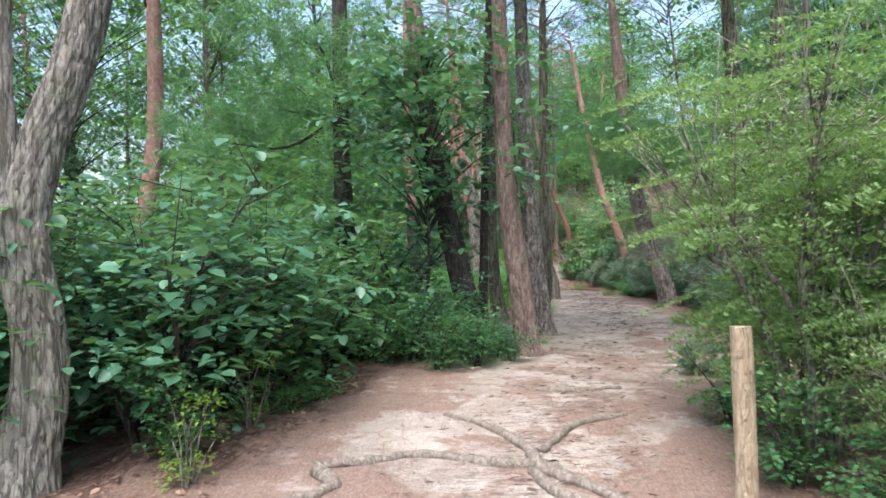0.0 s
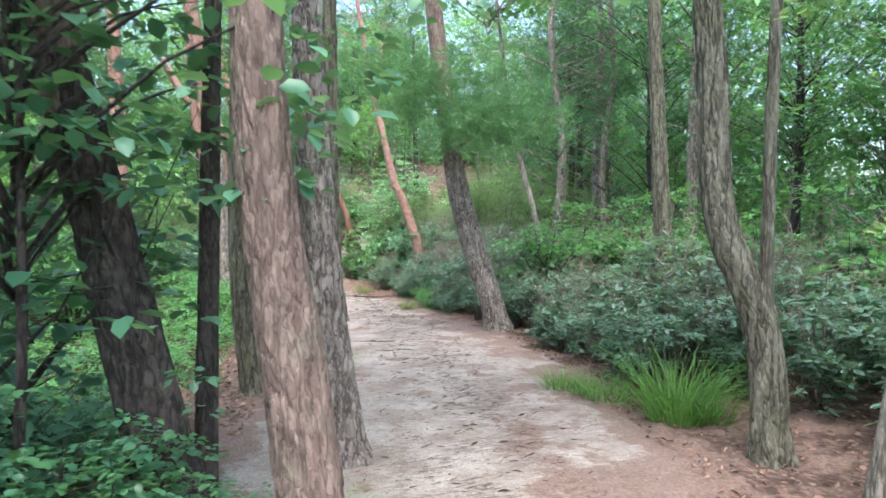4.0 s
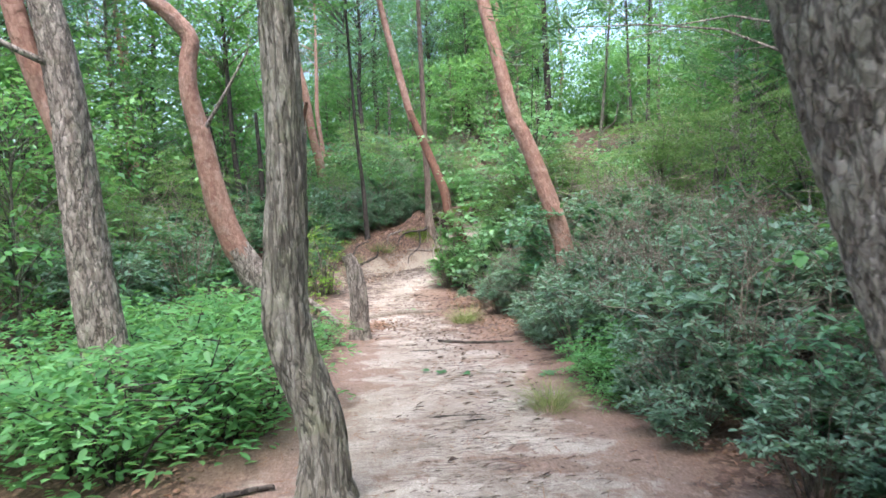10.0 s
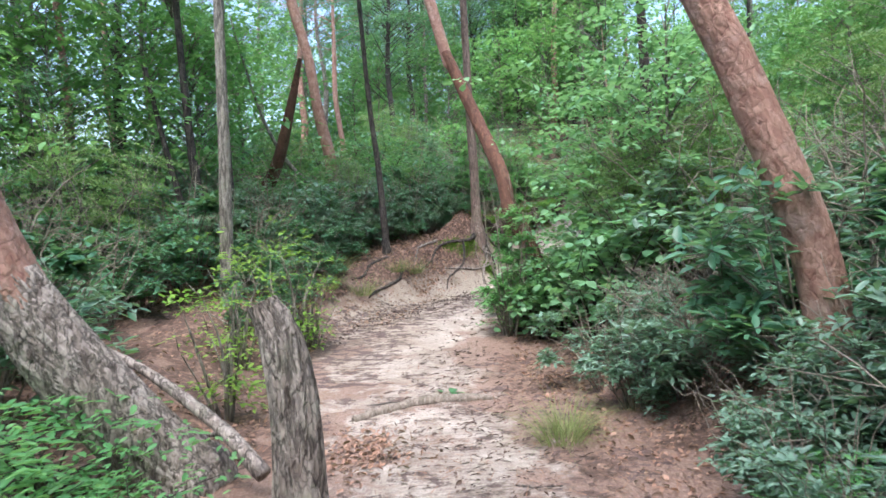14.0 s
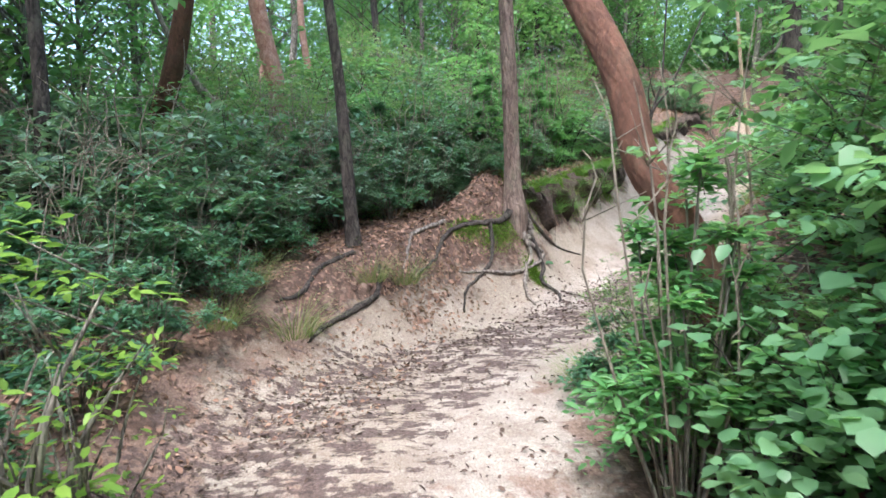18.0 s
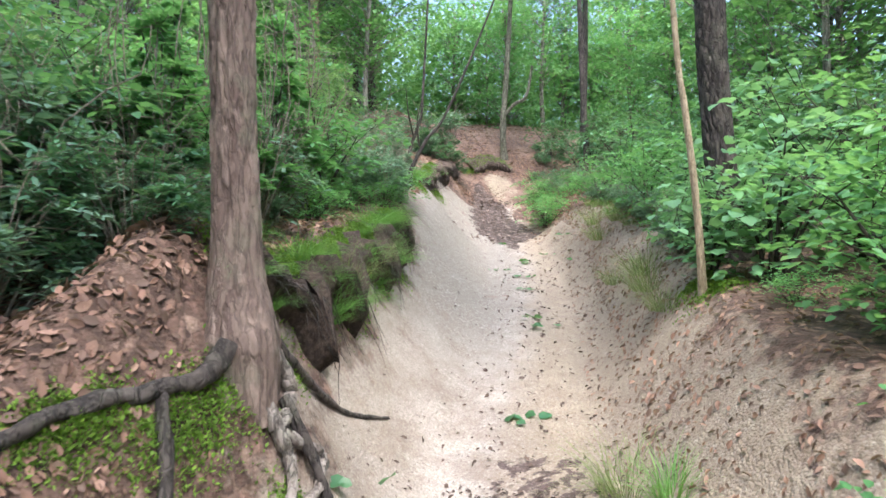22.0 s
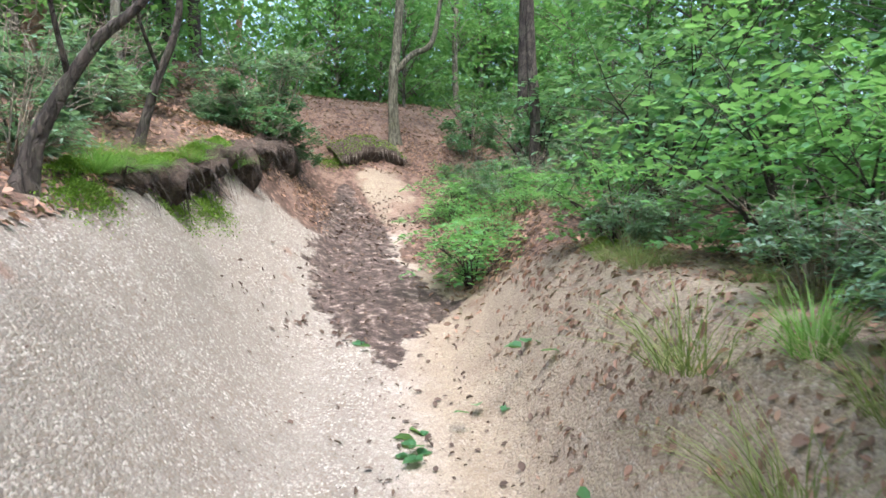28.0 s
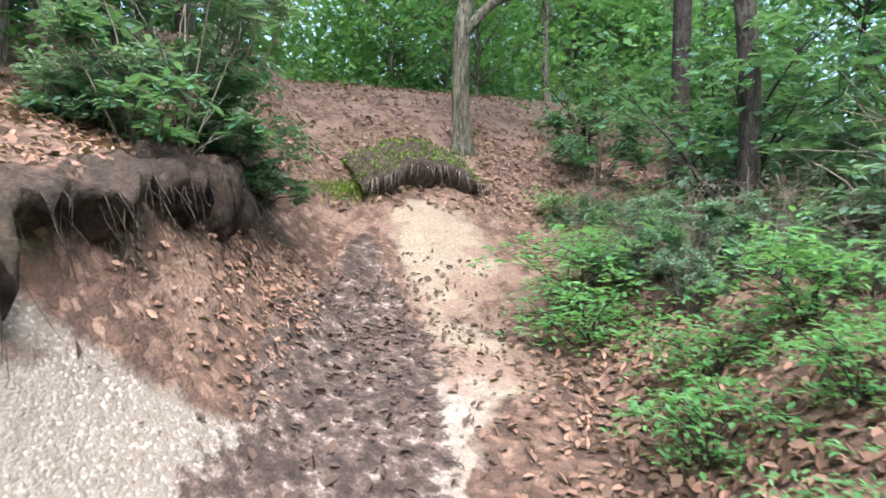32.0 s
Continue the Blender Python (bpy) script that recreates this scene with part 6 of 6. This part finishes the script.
def turf_lip(s0, s1, seed, label, over=0.07):
    """The ragged soil edge that hangs over a washed-out bank, with its fine roots."""
    r = np.random.RandomState(seed)
    s = np.arange(s0, s1, 0.2)
    row = np.stack([np.interp(s, np.arange(len(LINE)), LINE[:, k]) for k in (3, 5)], 1)
    edge = -lip_offset(s, row[:, 0], row[:, 1]) + 0.05 * np.sin(s * 1.7 + seed) + 0.035 * np.sin(s * 4.1) + r.normal(0, 0.015, len(s))
    fade = np.minimum(1, np.minimum(s - s0, s1 - s) / 3)
    section = [(-0.26, -0.05, 1), (-0.17, 0.0, 1), (-0.1, 0.012, 1), (over * 0.6, -0.01, 0), (over, -0.05, 0), (over - 0.03, -0.1, 0), (over - 0.1, -0.16, 0), (over - 0.18, -0.22, 0)]
    rows = []
    for du, dz, own in section:
        at = np.array([at_trail(q, e + du * f) for q, e, f in zip(s, edge, fade)])
        on = np.array([at_trail(q, e - 0.12) for q, e in zip(s, edge)])
        z = ground_z(at[:, 0], at[:, 1]) if own else ground_z(on[:, 0], on[:, 1])
        rows.append(np.column_stack((at, z + dz * fade - 0.03 * (1 - fade) + r.normal(0, 0.028, len(s)))))
    v = np.stack(rows, 1)
    n, m = v.shape[:2]
    i, j = np.meshgrid(np.arange(n - 1), np.arange(m - 1), indexing="ij")
    p = (i * m + j).ravel()
    t = thing("turf_edge", label, "bank edge")
    part("soil_edge", tri_mesh("soil_edge", v.reshape(-1, 3), np.stack((p, p + 1, p + m + 1, p + m), 1), SOIL, True), t)
    hairs = []
    for _ in range(int((s1 - s0) * 7)):
        k = r.randint(0, n - 1)
        a, drop = v[k, 4 + r.randint(0, 2)], r.uniform(0.06, 0.34) * fade[k]
        e = at_trail(s[k] + r.normal(0, 0.3), edge[k] + over + r.uniform(0.0, 0.12))
        low = max(floor_at(*e) + 0.01, a[2] - drop)
        hairs.append(rod([(*a, 0.003), ((a[0] + e[0]) / 2 + r.normal(0, 0.015), (a[1] + e[1]) / 2 + r.normal(0, 0.015), a[2] * 0.55 + low * 0.45, 0.002), (*e, low, 0.001)], 3, 2))
    tagged(part("rootlet_fringe", stick_mesh(hairs, BARK_DARK, seed), t, "fine dark hanging roots"), kind="stuff")


turf_lip(205, 246, 71, "dark overhanging soil edge above the sandy gully bank", 0.09)
def turf_step(a, b, tall, seed):
    """A low turf edge that closes the gully's upper end: a cut soil face with hanging roots and moss on top."""
    r = np.random.RandomState(seed)
    q = np.linspace(0, 1, 26)
    bow = 0.12 * np.sin(np.pi * q) + 0.03 * np.sin(q * 19) + r.normal(0, 0.01, 26)
    across = np.array((b[0] - a[0], b[1] - a[1]))
    back = np.array((-across[1], across[0])) / np.linalg.norm(across)
    face = np.array(a) + q[:, None] * across + bow[:, None] * back
    high = np.maximum(0.02, tall * np.sin(np.pi * (0.08 + 0.84 * q)) ** 0.5)
    rows = []
    for off, up in ((0.08, -0.06), (0.03, 0.4), (-0.03, 0.8), (0.0, 1.0), (0.12, 1.08), (0.3, 0.95), (0.6, 0.4), (0.8, -0.3)):
        at = face + off * back
        rows.append(np.column_stack((at, ground_z(at[:, 0], at[:, 1]) * 0.5 + ground_z(face[:, 0], face[:, 1]) * 0.5 + (0.5 * (ground_z(at[:, 0], at[:, 1]) - ground_z(face[:, 0], face[:, 1])) if off > 0.2 else 0) + high * up + r.normal(0, 0.012, 26))))
    v = np.stack(rows, 1)
    n, m = v.shape[:2]
    i, j = np.meshgrid(np.arange(n - 1), np.arange(m - 1), indexing="ij")
    p = (i * m + j).ravel()
    t = thing("turf_edge", "low cut turf edge with hanging roots across the gully", "bank edge")
    part("soil_edge", tri_mesh("soil_edge", v.reshape(-1, 3), np.stack((p, p + 1, p + m + 1, p + m), 1), SOIL, True), t)
    hairs = []
    for at in r.uniform(1, n - 2, 60):
        k = int(at)
        x, y, z = v[k, 2] * (k + 1 - at) + v[k + 1, 2] * (at - k)
        x, y = x - 0.02 * back[0] + r.normal(0, 0.01), y - 0.02 * back[1] + r.normal(0, 0.01)
        drop, sway = r.uniform(0.03, 0.15), r.normal(0, 0.03)
        hairs.append(rod([(x, y, z + 0.02, 0.0025), (x + 0.3 * sway, y - 0.015 * back[1], z - 0.5 * drop, 0.002), (x + sway - 0.02 * back[0], y - 0.02 * back[1], z - drop, 0.001)], 3, 1))
    tagged(part("rootlet_fringe", stick_mesh(hairs, TWIG, seed), t, "fine pale hanging roots"), kind="stuff")
    k = r.randint(0, n, 1500)
    w = r.uniform(3, 6.0, 1500)
    lo = np.floor(w).astype(int)
    pts = v[k, lo] * (1 - (w - lo))[:, None] + v[k, np.minimum(lo + 1, m - 1)] * (w - lo)[:, None] + r.normal(0, 0.012, (1500, 3))
    bv, bf = blades(DIAMOND, pts, r.uniform(0, 6.28, 1500), r.uniform(0.1, 1.2, 1500), r.normal(0, 0.4, 1500), r.uniform(0.012, 0.035, 1500))
    tagged(part("moss_cover", tri_mesh("moss_cover", bv, bf, MOSS), t, "yellow-green moss"), kind="stuff")


turf_step((13.25, 41.3), (14.2, 41.15), 0.24, 73)
turf_lip(162, 184, 72, "grassy overhanging soil edge along the sandy bank", 0.07)


def root(pts, mat=ROOT_WOOD, label="exposed weathered tree root lying across the trail", name="tree_root", lift=0.2, tree=None):
    """A root that follows the ground: (x, y, r) along it, with rises given as a fourth number."""
    line = []
    for p in pts:
        x, y, r = p[:3]
        line.append((x, y, floor_at(x, y) + lift * r + (p[3] if len(p) > 3 else 0), r))
    v, f = rod(line, 8, 8)
    r = np.random.RandomState(int(abs(line[0][0] * 100)))
    v = v + r.normal(0, 0.0025, v.shape) + 0.35 * np.mean([p[2] for p in pts]) * np.stack([np.sin(v[:, 1] * 31 + k) * np.cos(v[:, 0] * 27) for k in (0, 2, 4)], 1)
    me = tri_mesh(name, v, f, mat, True, plate=np.clip(r.normal(0.6, 0.25, len(v)), 0, 1), tone=r.uniform(0, 1, len(v)))
    if tree:
        ob = part("root", me, tree, label)
        ob.location = -tree.location
        return ob
    return tagged(new(name, me), label, "root")


root([(-.75, 3.85, .03), (-.4, 3.95, .035), (-.1, 4.05, .03), (.3, 3.9, .04), (.55, 3.85, .05)])
root([(.5, 3.9, .05), (.62, 3.75, .045), (.75, 3.6, .04), (.9, 3.4, .03), (1.0, 3.2, .02)])
root([(.5, 3.75, .035), (.6, 3.45, .035), (.8, 3.3, .03), (1.05, 3.25, .02)])
root([(.55, 3.9, .04), (.5, 4.2, .035), (.3, 4.6, .03), (.0, 4.9, .02)])
root([(.6, 4.1, .03), (.9, 4.6, .03), (1.3, 4.8, .02)])
root([(-.7, 3.75, .05, .02), (-.6, 3.55, .04), (-.9, 3.3, .03)])
root([(.7, 5.6, .02), (1.1, 5.55, .03), (1.5, 5.7, .02)])
root([(1.25, 7.75, .03), (1.6, 7.55, .045), (2.0, 7.1, .04), (2.25, 6.85, .04), (2.5, 6.7, .02)], label="flat root making a low step across the trail", lift=-0.3)
root([(3.15, 23.3, .03), (3.35, 23.45, .045), (3.7, 23.65, .05), (4.1, 23.7, .045), (4.3, 23.65, .02)], label="root making a step across the trail")
root([(3.9, 20.6, .012, .02), (4.3, 20.45, .016, .01), (4.75, 20.35, .01, .02)], BARK_DARK, "dark fallen stick on the trail", "fallen_stick", 1)
root([(2.0, 16.2, .014, .01), (2.2, 16.35, .016, .01), (2.4, 16.4, .012, .01)], BARK_DARK, "dark fallen stick on the trail", "fallen_stick", 1)
root([(1.6, 18.0, .02), (1.95, 18.5, .03), (2.4, 18.8, .02)], label="root along the trail's edge")
root([(.9, 13.0, .03), (1.3, 13.3, .04), (1.5, 13.7, .03)], label="root along the trail's edge")
# roots of the pine on the bank
for k, pts in enumerate([[(5.25, 30.6, .05, .1), (5.35, 30.62, .04, .06), (5.27, 30.47, .035, .04), (5.44, 30.56, .034, .03), (5.34, 30.38, .03, .03), (5.05, 30.17, .028, .02), (4.77, 30.05, .022, .01), (4.45, 29.87, .014)],
                         [(5.08, 30.5, .05, .06), (4.98, 30.41, .045, .04), (4.64, 30.29, .036, .02), (4.42, 30.15, .032, .02), (4.29, 29.98, .026, .01), (4.21, 29.79, .022), (4.03, 29.55, .014)],
                         [(5.25, 30.7, .04, .08), (5.45, 30.85, .03, .03), (5.78, 31.1, .018), (6.1, 31.3, .01)],
                         [(5.2, 30.5, .04, .06), (5.28, 30.4, .032, .05), (5.2, 30.25, .028, .04), (5.15, 30.05, .024, .02), (5.2, 29.85, .015)],
                         [(5.3, 30.55, .035, .06), (5.42, 30.42, .03, .05), (5.36, 30.25, .026, .03), (5.5, 30.1, .02, .01), (5.45, 29.9, .012)],
                         [(4.85, 30.36, .03, .02), (4.82, 30.15, .026, .02), (4.65, 29.95, .022), (4.5, 29.75, .016), (4.45, 29.5, .01)],
                         [(4.36, 30.24, .03), (4.02, 29.94, .026), (3.97, 29.77, .022), (3.9, 29.5, .014)], [(3.69, 29.38, .028), (3.65, 29.1, .034), (3.47, 28.84, .034), (3.25, 28.5, .026), (3.15, 28.3, .012)], [(3.46, 29.44, .03), (3.19, 29.09, .032), (3.08, 28.72, .026), (2.9, 28.5, .012)],
                         [(5.55, 30.2, .012, .01), (5.75, 30.0, .012, .02), (5.9, 29.85, .01), (6.15, 29.85, .006)]]):
    root([(p[0], p[1], p[2] * 0.75, *p[3:]) for p in pts], (BARK_PINE, BARK_DARK, BARK_DARK)[k % 3], "bare gnarled root", lift=0.4, tree=BANK_OAK if k in (7, 8) else BANK_PINE)
# roots as low steps in the trail
for k in range(16):
    s, u = rng.uniform(58, 128), rng.uniform(-0.6, 0.6)
    w = rng.uniform(0.07, 0.26)
    pts = []
    for q in (-1, -0.3, 0.3, 1):
        x, y = at_trail(s + rng.uniform(-0.12, 0.12), u + q * w)
        pts.append((x, y, 0.005 + 0.012 * rng.random() * (1 - 0.6 * abs(q))))
    root(pts, rng.choice((ROOT_WOOD, BARK_DARK)), "thin worn root showing in the trail", lift=-0.2)


def litter(name, label, n, mat, shape, lo, hi, seed, pick, across=False, calm=1.0):
    """Fallen leaves strewn where pick(s, u, rng) puts them."""
    r = np.random.RandomState(seed)
    s, u = pick(r, n)
    i = np.clip(s.astype(int), 0, len(LINE) - 2)
    k = (s - i)[:, None]
    p, d = LINE[i] * (1 - k) + LINE[i + 1] * k, AHEAD[i]
    x, y = p[:, 0] + u * d[:, 1], p[:, 1] - u * d[:, 0]
    e = 0.05
    z = ground_z(x, y)
    sx, sy = (ground_z(x + e, y) - z) / e, (ground_z(x, y + e) - z) / e
    yaw = np.arctan2(-d[:, 0], d[:, 1]) + r.normal(0, 0.3, n) - np.pi / 2 if across else r.uniform(0, 6.28, n)
    rise = np.arctan(-np.sin(yaw) * sx + np.cos(yaw) * sy)
    cross = np.arctan(np.cos(yaw) * sx + np.sin(yaw) * sy)
    at, pitch, roll, size = np.stack((x, y, z + 0.006), 1), rise + calm * np.abs(r.normal(0, 0.22, n)), -cross + calm * r.normal(0, 0.4, n), r.uniform(lo, hi, n)
    size = np.stack((size * r.uniform(0.6, 1.25, n), size, size), 1)
    h = n // 2 if shape is FLAT else 0
    v, f = joined([blades(CURLED if q else shape, at[w], yaw[w], pitch[w], roll[w], size[w]) for q, w in ((0, slice(h, n)), (1, slice(0, h))) if q == 0 or h])
    return tagged(new(name, tri_mesh(name, v, f, mat)), label, "leaves", kind="stuff")


def beside(s0, s1, lo, hi, side):
    return lambda r, n: (r.uniform(s0, s1, n), side * (lo + (hi - lo) * r.uniform(0, 1, n) ** 1.3))


FLAT = (HEX[0] * np.array((1.4, 1, 1)) + np.array([(0, 0, 0), (0, 0, .1), (0, 0, .12), (0, 0, .16), (0, 0, .06), (0, 0, .08)]), HEX[1])
CURLED = (FLAT[0] * np.array((0.8, 1, 1)) + np.array([(0, 0, 0), (.12, 0, .16), (.1, 0, .2), (0, 0, .12), (.06, 0, .02), (.02, 0, .04)]), HEX[1])
litter("leaf_litter", "brown fallen leaves on the bank behind the bare roots", 7000, LITTER, FLAT, .022, .058, 501, beside(150, 164, 1.05, 4.2, -1))
litter("leaf_litter", "brown fallen leaves behind the grassy edge", 3500, LITTER, FLAT, .022, .058, 525, beside(164, 180, 1.15, 4.2, -1))
litter("leaf_litter", "brown fallen leaves under the dark bushes", 2500, LITTER, FLAT, .025, .055, 518, beside(134, 153, 1.95, 4.2, -1))
litter("leaf_litter", "red-brown fallen leaves on the hillside above the gully", 15000, LITTER, FLAT, .03, .062, 502, beside(196, 285, 1.5, 6.5, -1))
litter("leaf_litter", "brown fallen leaves under the bushes", 15000, LITTER, FLAT, .022, .052, 503, beside(104, 262, 0.75, 3.0, 1))
litter("leaf_litter", "brown fallen leaves along the trail's edge", 5500, LITTER, FLAT, .028, .06, 504, beside(16, 112, 1.5, 4.0, 1))
litter("leaf_litter", "brown fallen leaves below the trail's edge", 7000, LITTER, FLAT, .03, .06, 505, beside(16, 138, 1.5, 4.5, -1))
litter("leaf_litter", "dark leaf debris washed along the trail", 1500, CRUMB, FLAT, .012, .05, 506, lambda r, n: (r.uniform(96, 245, n), r.normal(0.12, 0.28, n)))
litter("bark_crumbs", "small dark bark crumbs and leaf scraps on the sand", 6000, CRUMB, FLAT, .006, .022, 516, lambda r, n: (r.uniform(14, 235, n), r.normal(0.1, 0.7, n)))
litter("leaf_litter", "brown leaves gathered in the gully", 2200, LITTER, FLAT, .03, .062, 507, lambda r, n: (r.normal(220, 5, n), r.normal(0.8, 0.25, n)))
litter("leaf_litter", "brown leaves scattered on the sandy gully bank", 2400, LITTER, FLAT, .018, .042, 523, lambda r, n: (r.uniform(166, 207, n), 0.5 + np.abs(r.normal(0.5, 0.35, n))), calm=0.35)
litter("leaf_litter", "heap of red-brown leaves in a hollow of the trail", 420, LITTER, FLAT, .03, .06, 524, lambda r, n: (r.normal(112, 1.6, n), r.normal(-0.75, 0.16, n)))
litter("leaf_litter", "red-brown leaves on the rise ahead", 8000, LITTER, FLAT, .035, .075, 508, lambda r, n: (r.uniform(250, 285, n), r.normal(0, 2.5, n)))
litter("leaf_litter", "dark washed-up leaf scraps across the foot of the bank", 3000, CRUMB, FLAT, .01, .04, 517, lambda r, n: (lambda s: (s, np.interp(s, [133, 145, 157, 168], [-1.7, -0.95, -0.1, 0.2]) + r.normal(0, 0.28, n)))(r.uniform(133, 166, n)))
# dark flakes added in place of small step edges and the shade under them
CHIP = (HEX[0] * np.array((0.5, 1, 0.6)), HEX[1])
litter("bark_chips", "small dark flakes standing in for step edges and their shade across the trail", 2600, CRUMB, CHIP, .015, .075, 519, lambda r, n: (r.uniform(16, 132, n), r.normal(0.2, 0.38, n)), True)
litter("leaf_litter", "brown leaf scraps strewn on the sandy bank", 1500, LITTER, FLAT, .018, .045, 520, lambda r, n: (r.uniform(138, 160, n), r.uniform(-2.0, -0.8, n)))
litter("leaf_litter", "dark wet leaves on the gully's bank", 1500, LITTER, FLAT, .02, .05, 521, lambda r, n: (r.uniform(221, 242, n), r.uniform(-1.7, -0.7, n)))
litter("leaf_litter", "dark wet leaves along the gully's floor", 700, CRUMB, FLAT, .02, .06, 522, lambda r, n: (r.uniform(209, 242, n), r.normal(-0.4, 0.3, n)))
litter("pine_needle_litter", "reddish fallen pine needles on the trail", 14000, NEEDLE_DRY, (THREAD[0] * np.array((0.05, 1, 1)), THREAD[1]), .05, .12, 509, lambda r, n: (r.uniform(14, 128, n), r.normal(0, 0.8, n) + np.sign(r.normal(0, 1, n)) * 1.1))


def fallen_sprig(x, y, seed, k=1.0):
    r = np.random.RandomState(seed)
    n = 5
    v, f = blades(BROAD, np.stack((r.normal(0, .07, n), r.normal(0, .07, n), np.full(n, .015)), 1), r.uniform(0, 6.28, n), r.uniform(0, .3, n), r.normal(0, .3, n), k * r.uniform(.06, .11, n))
    ob = thing("fallen_leaf_sprig", "fresh green oak sprig fallen on the sand", "leaves", (x, y, floor_at(x, y)), "fallen sprigs")
    for i in range(n):
        part("leaf", tri_mesh("leaf", v[8 * i:8 * i + 8], f[8 * i:8 * i + 8] - 8 * i, LEAF_OAK), ob)


for k, (x, y) in enumerate([(8.65, 33.3), (9.9, 35.1), (9.45, 34.5), (9.82, 35.61), (10.59, 35.86), (10.98, 35.8), (10.54, 34.89), (11.0, 37.03), (11.16, 35.66), (10.44, 35.76), (8.5, 33.0), (5.5, 30.55), (3.95, 23.9), (3.65, 19.0), (7.0, 31.3), (4.6, 18.6)]):
    fallen_sprig(x, y, 600 + k)
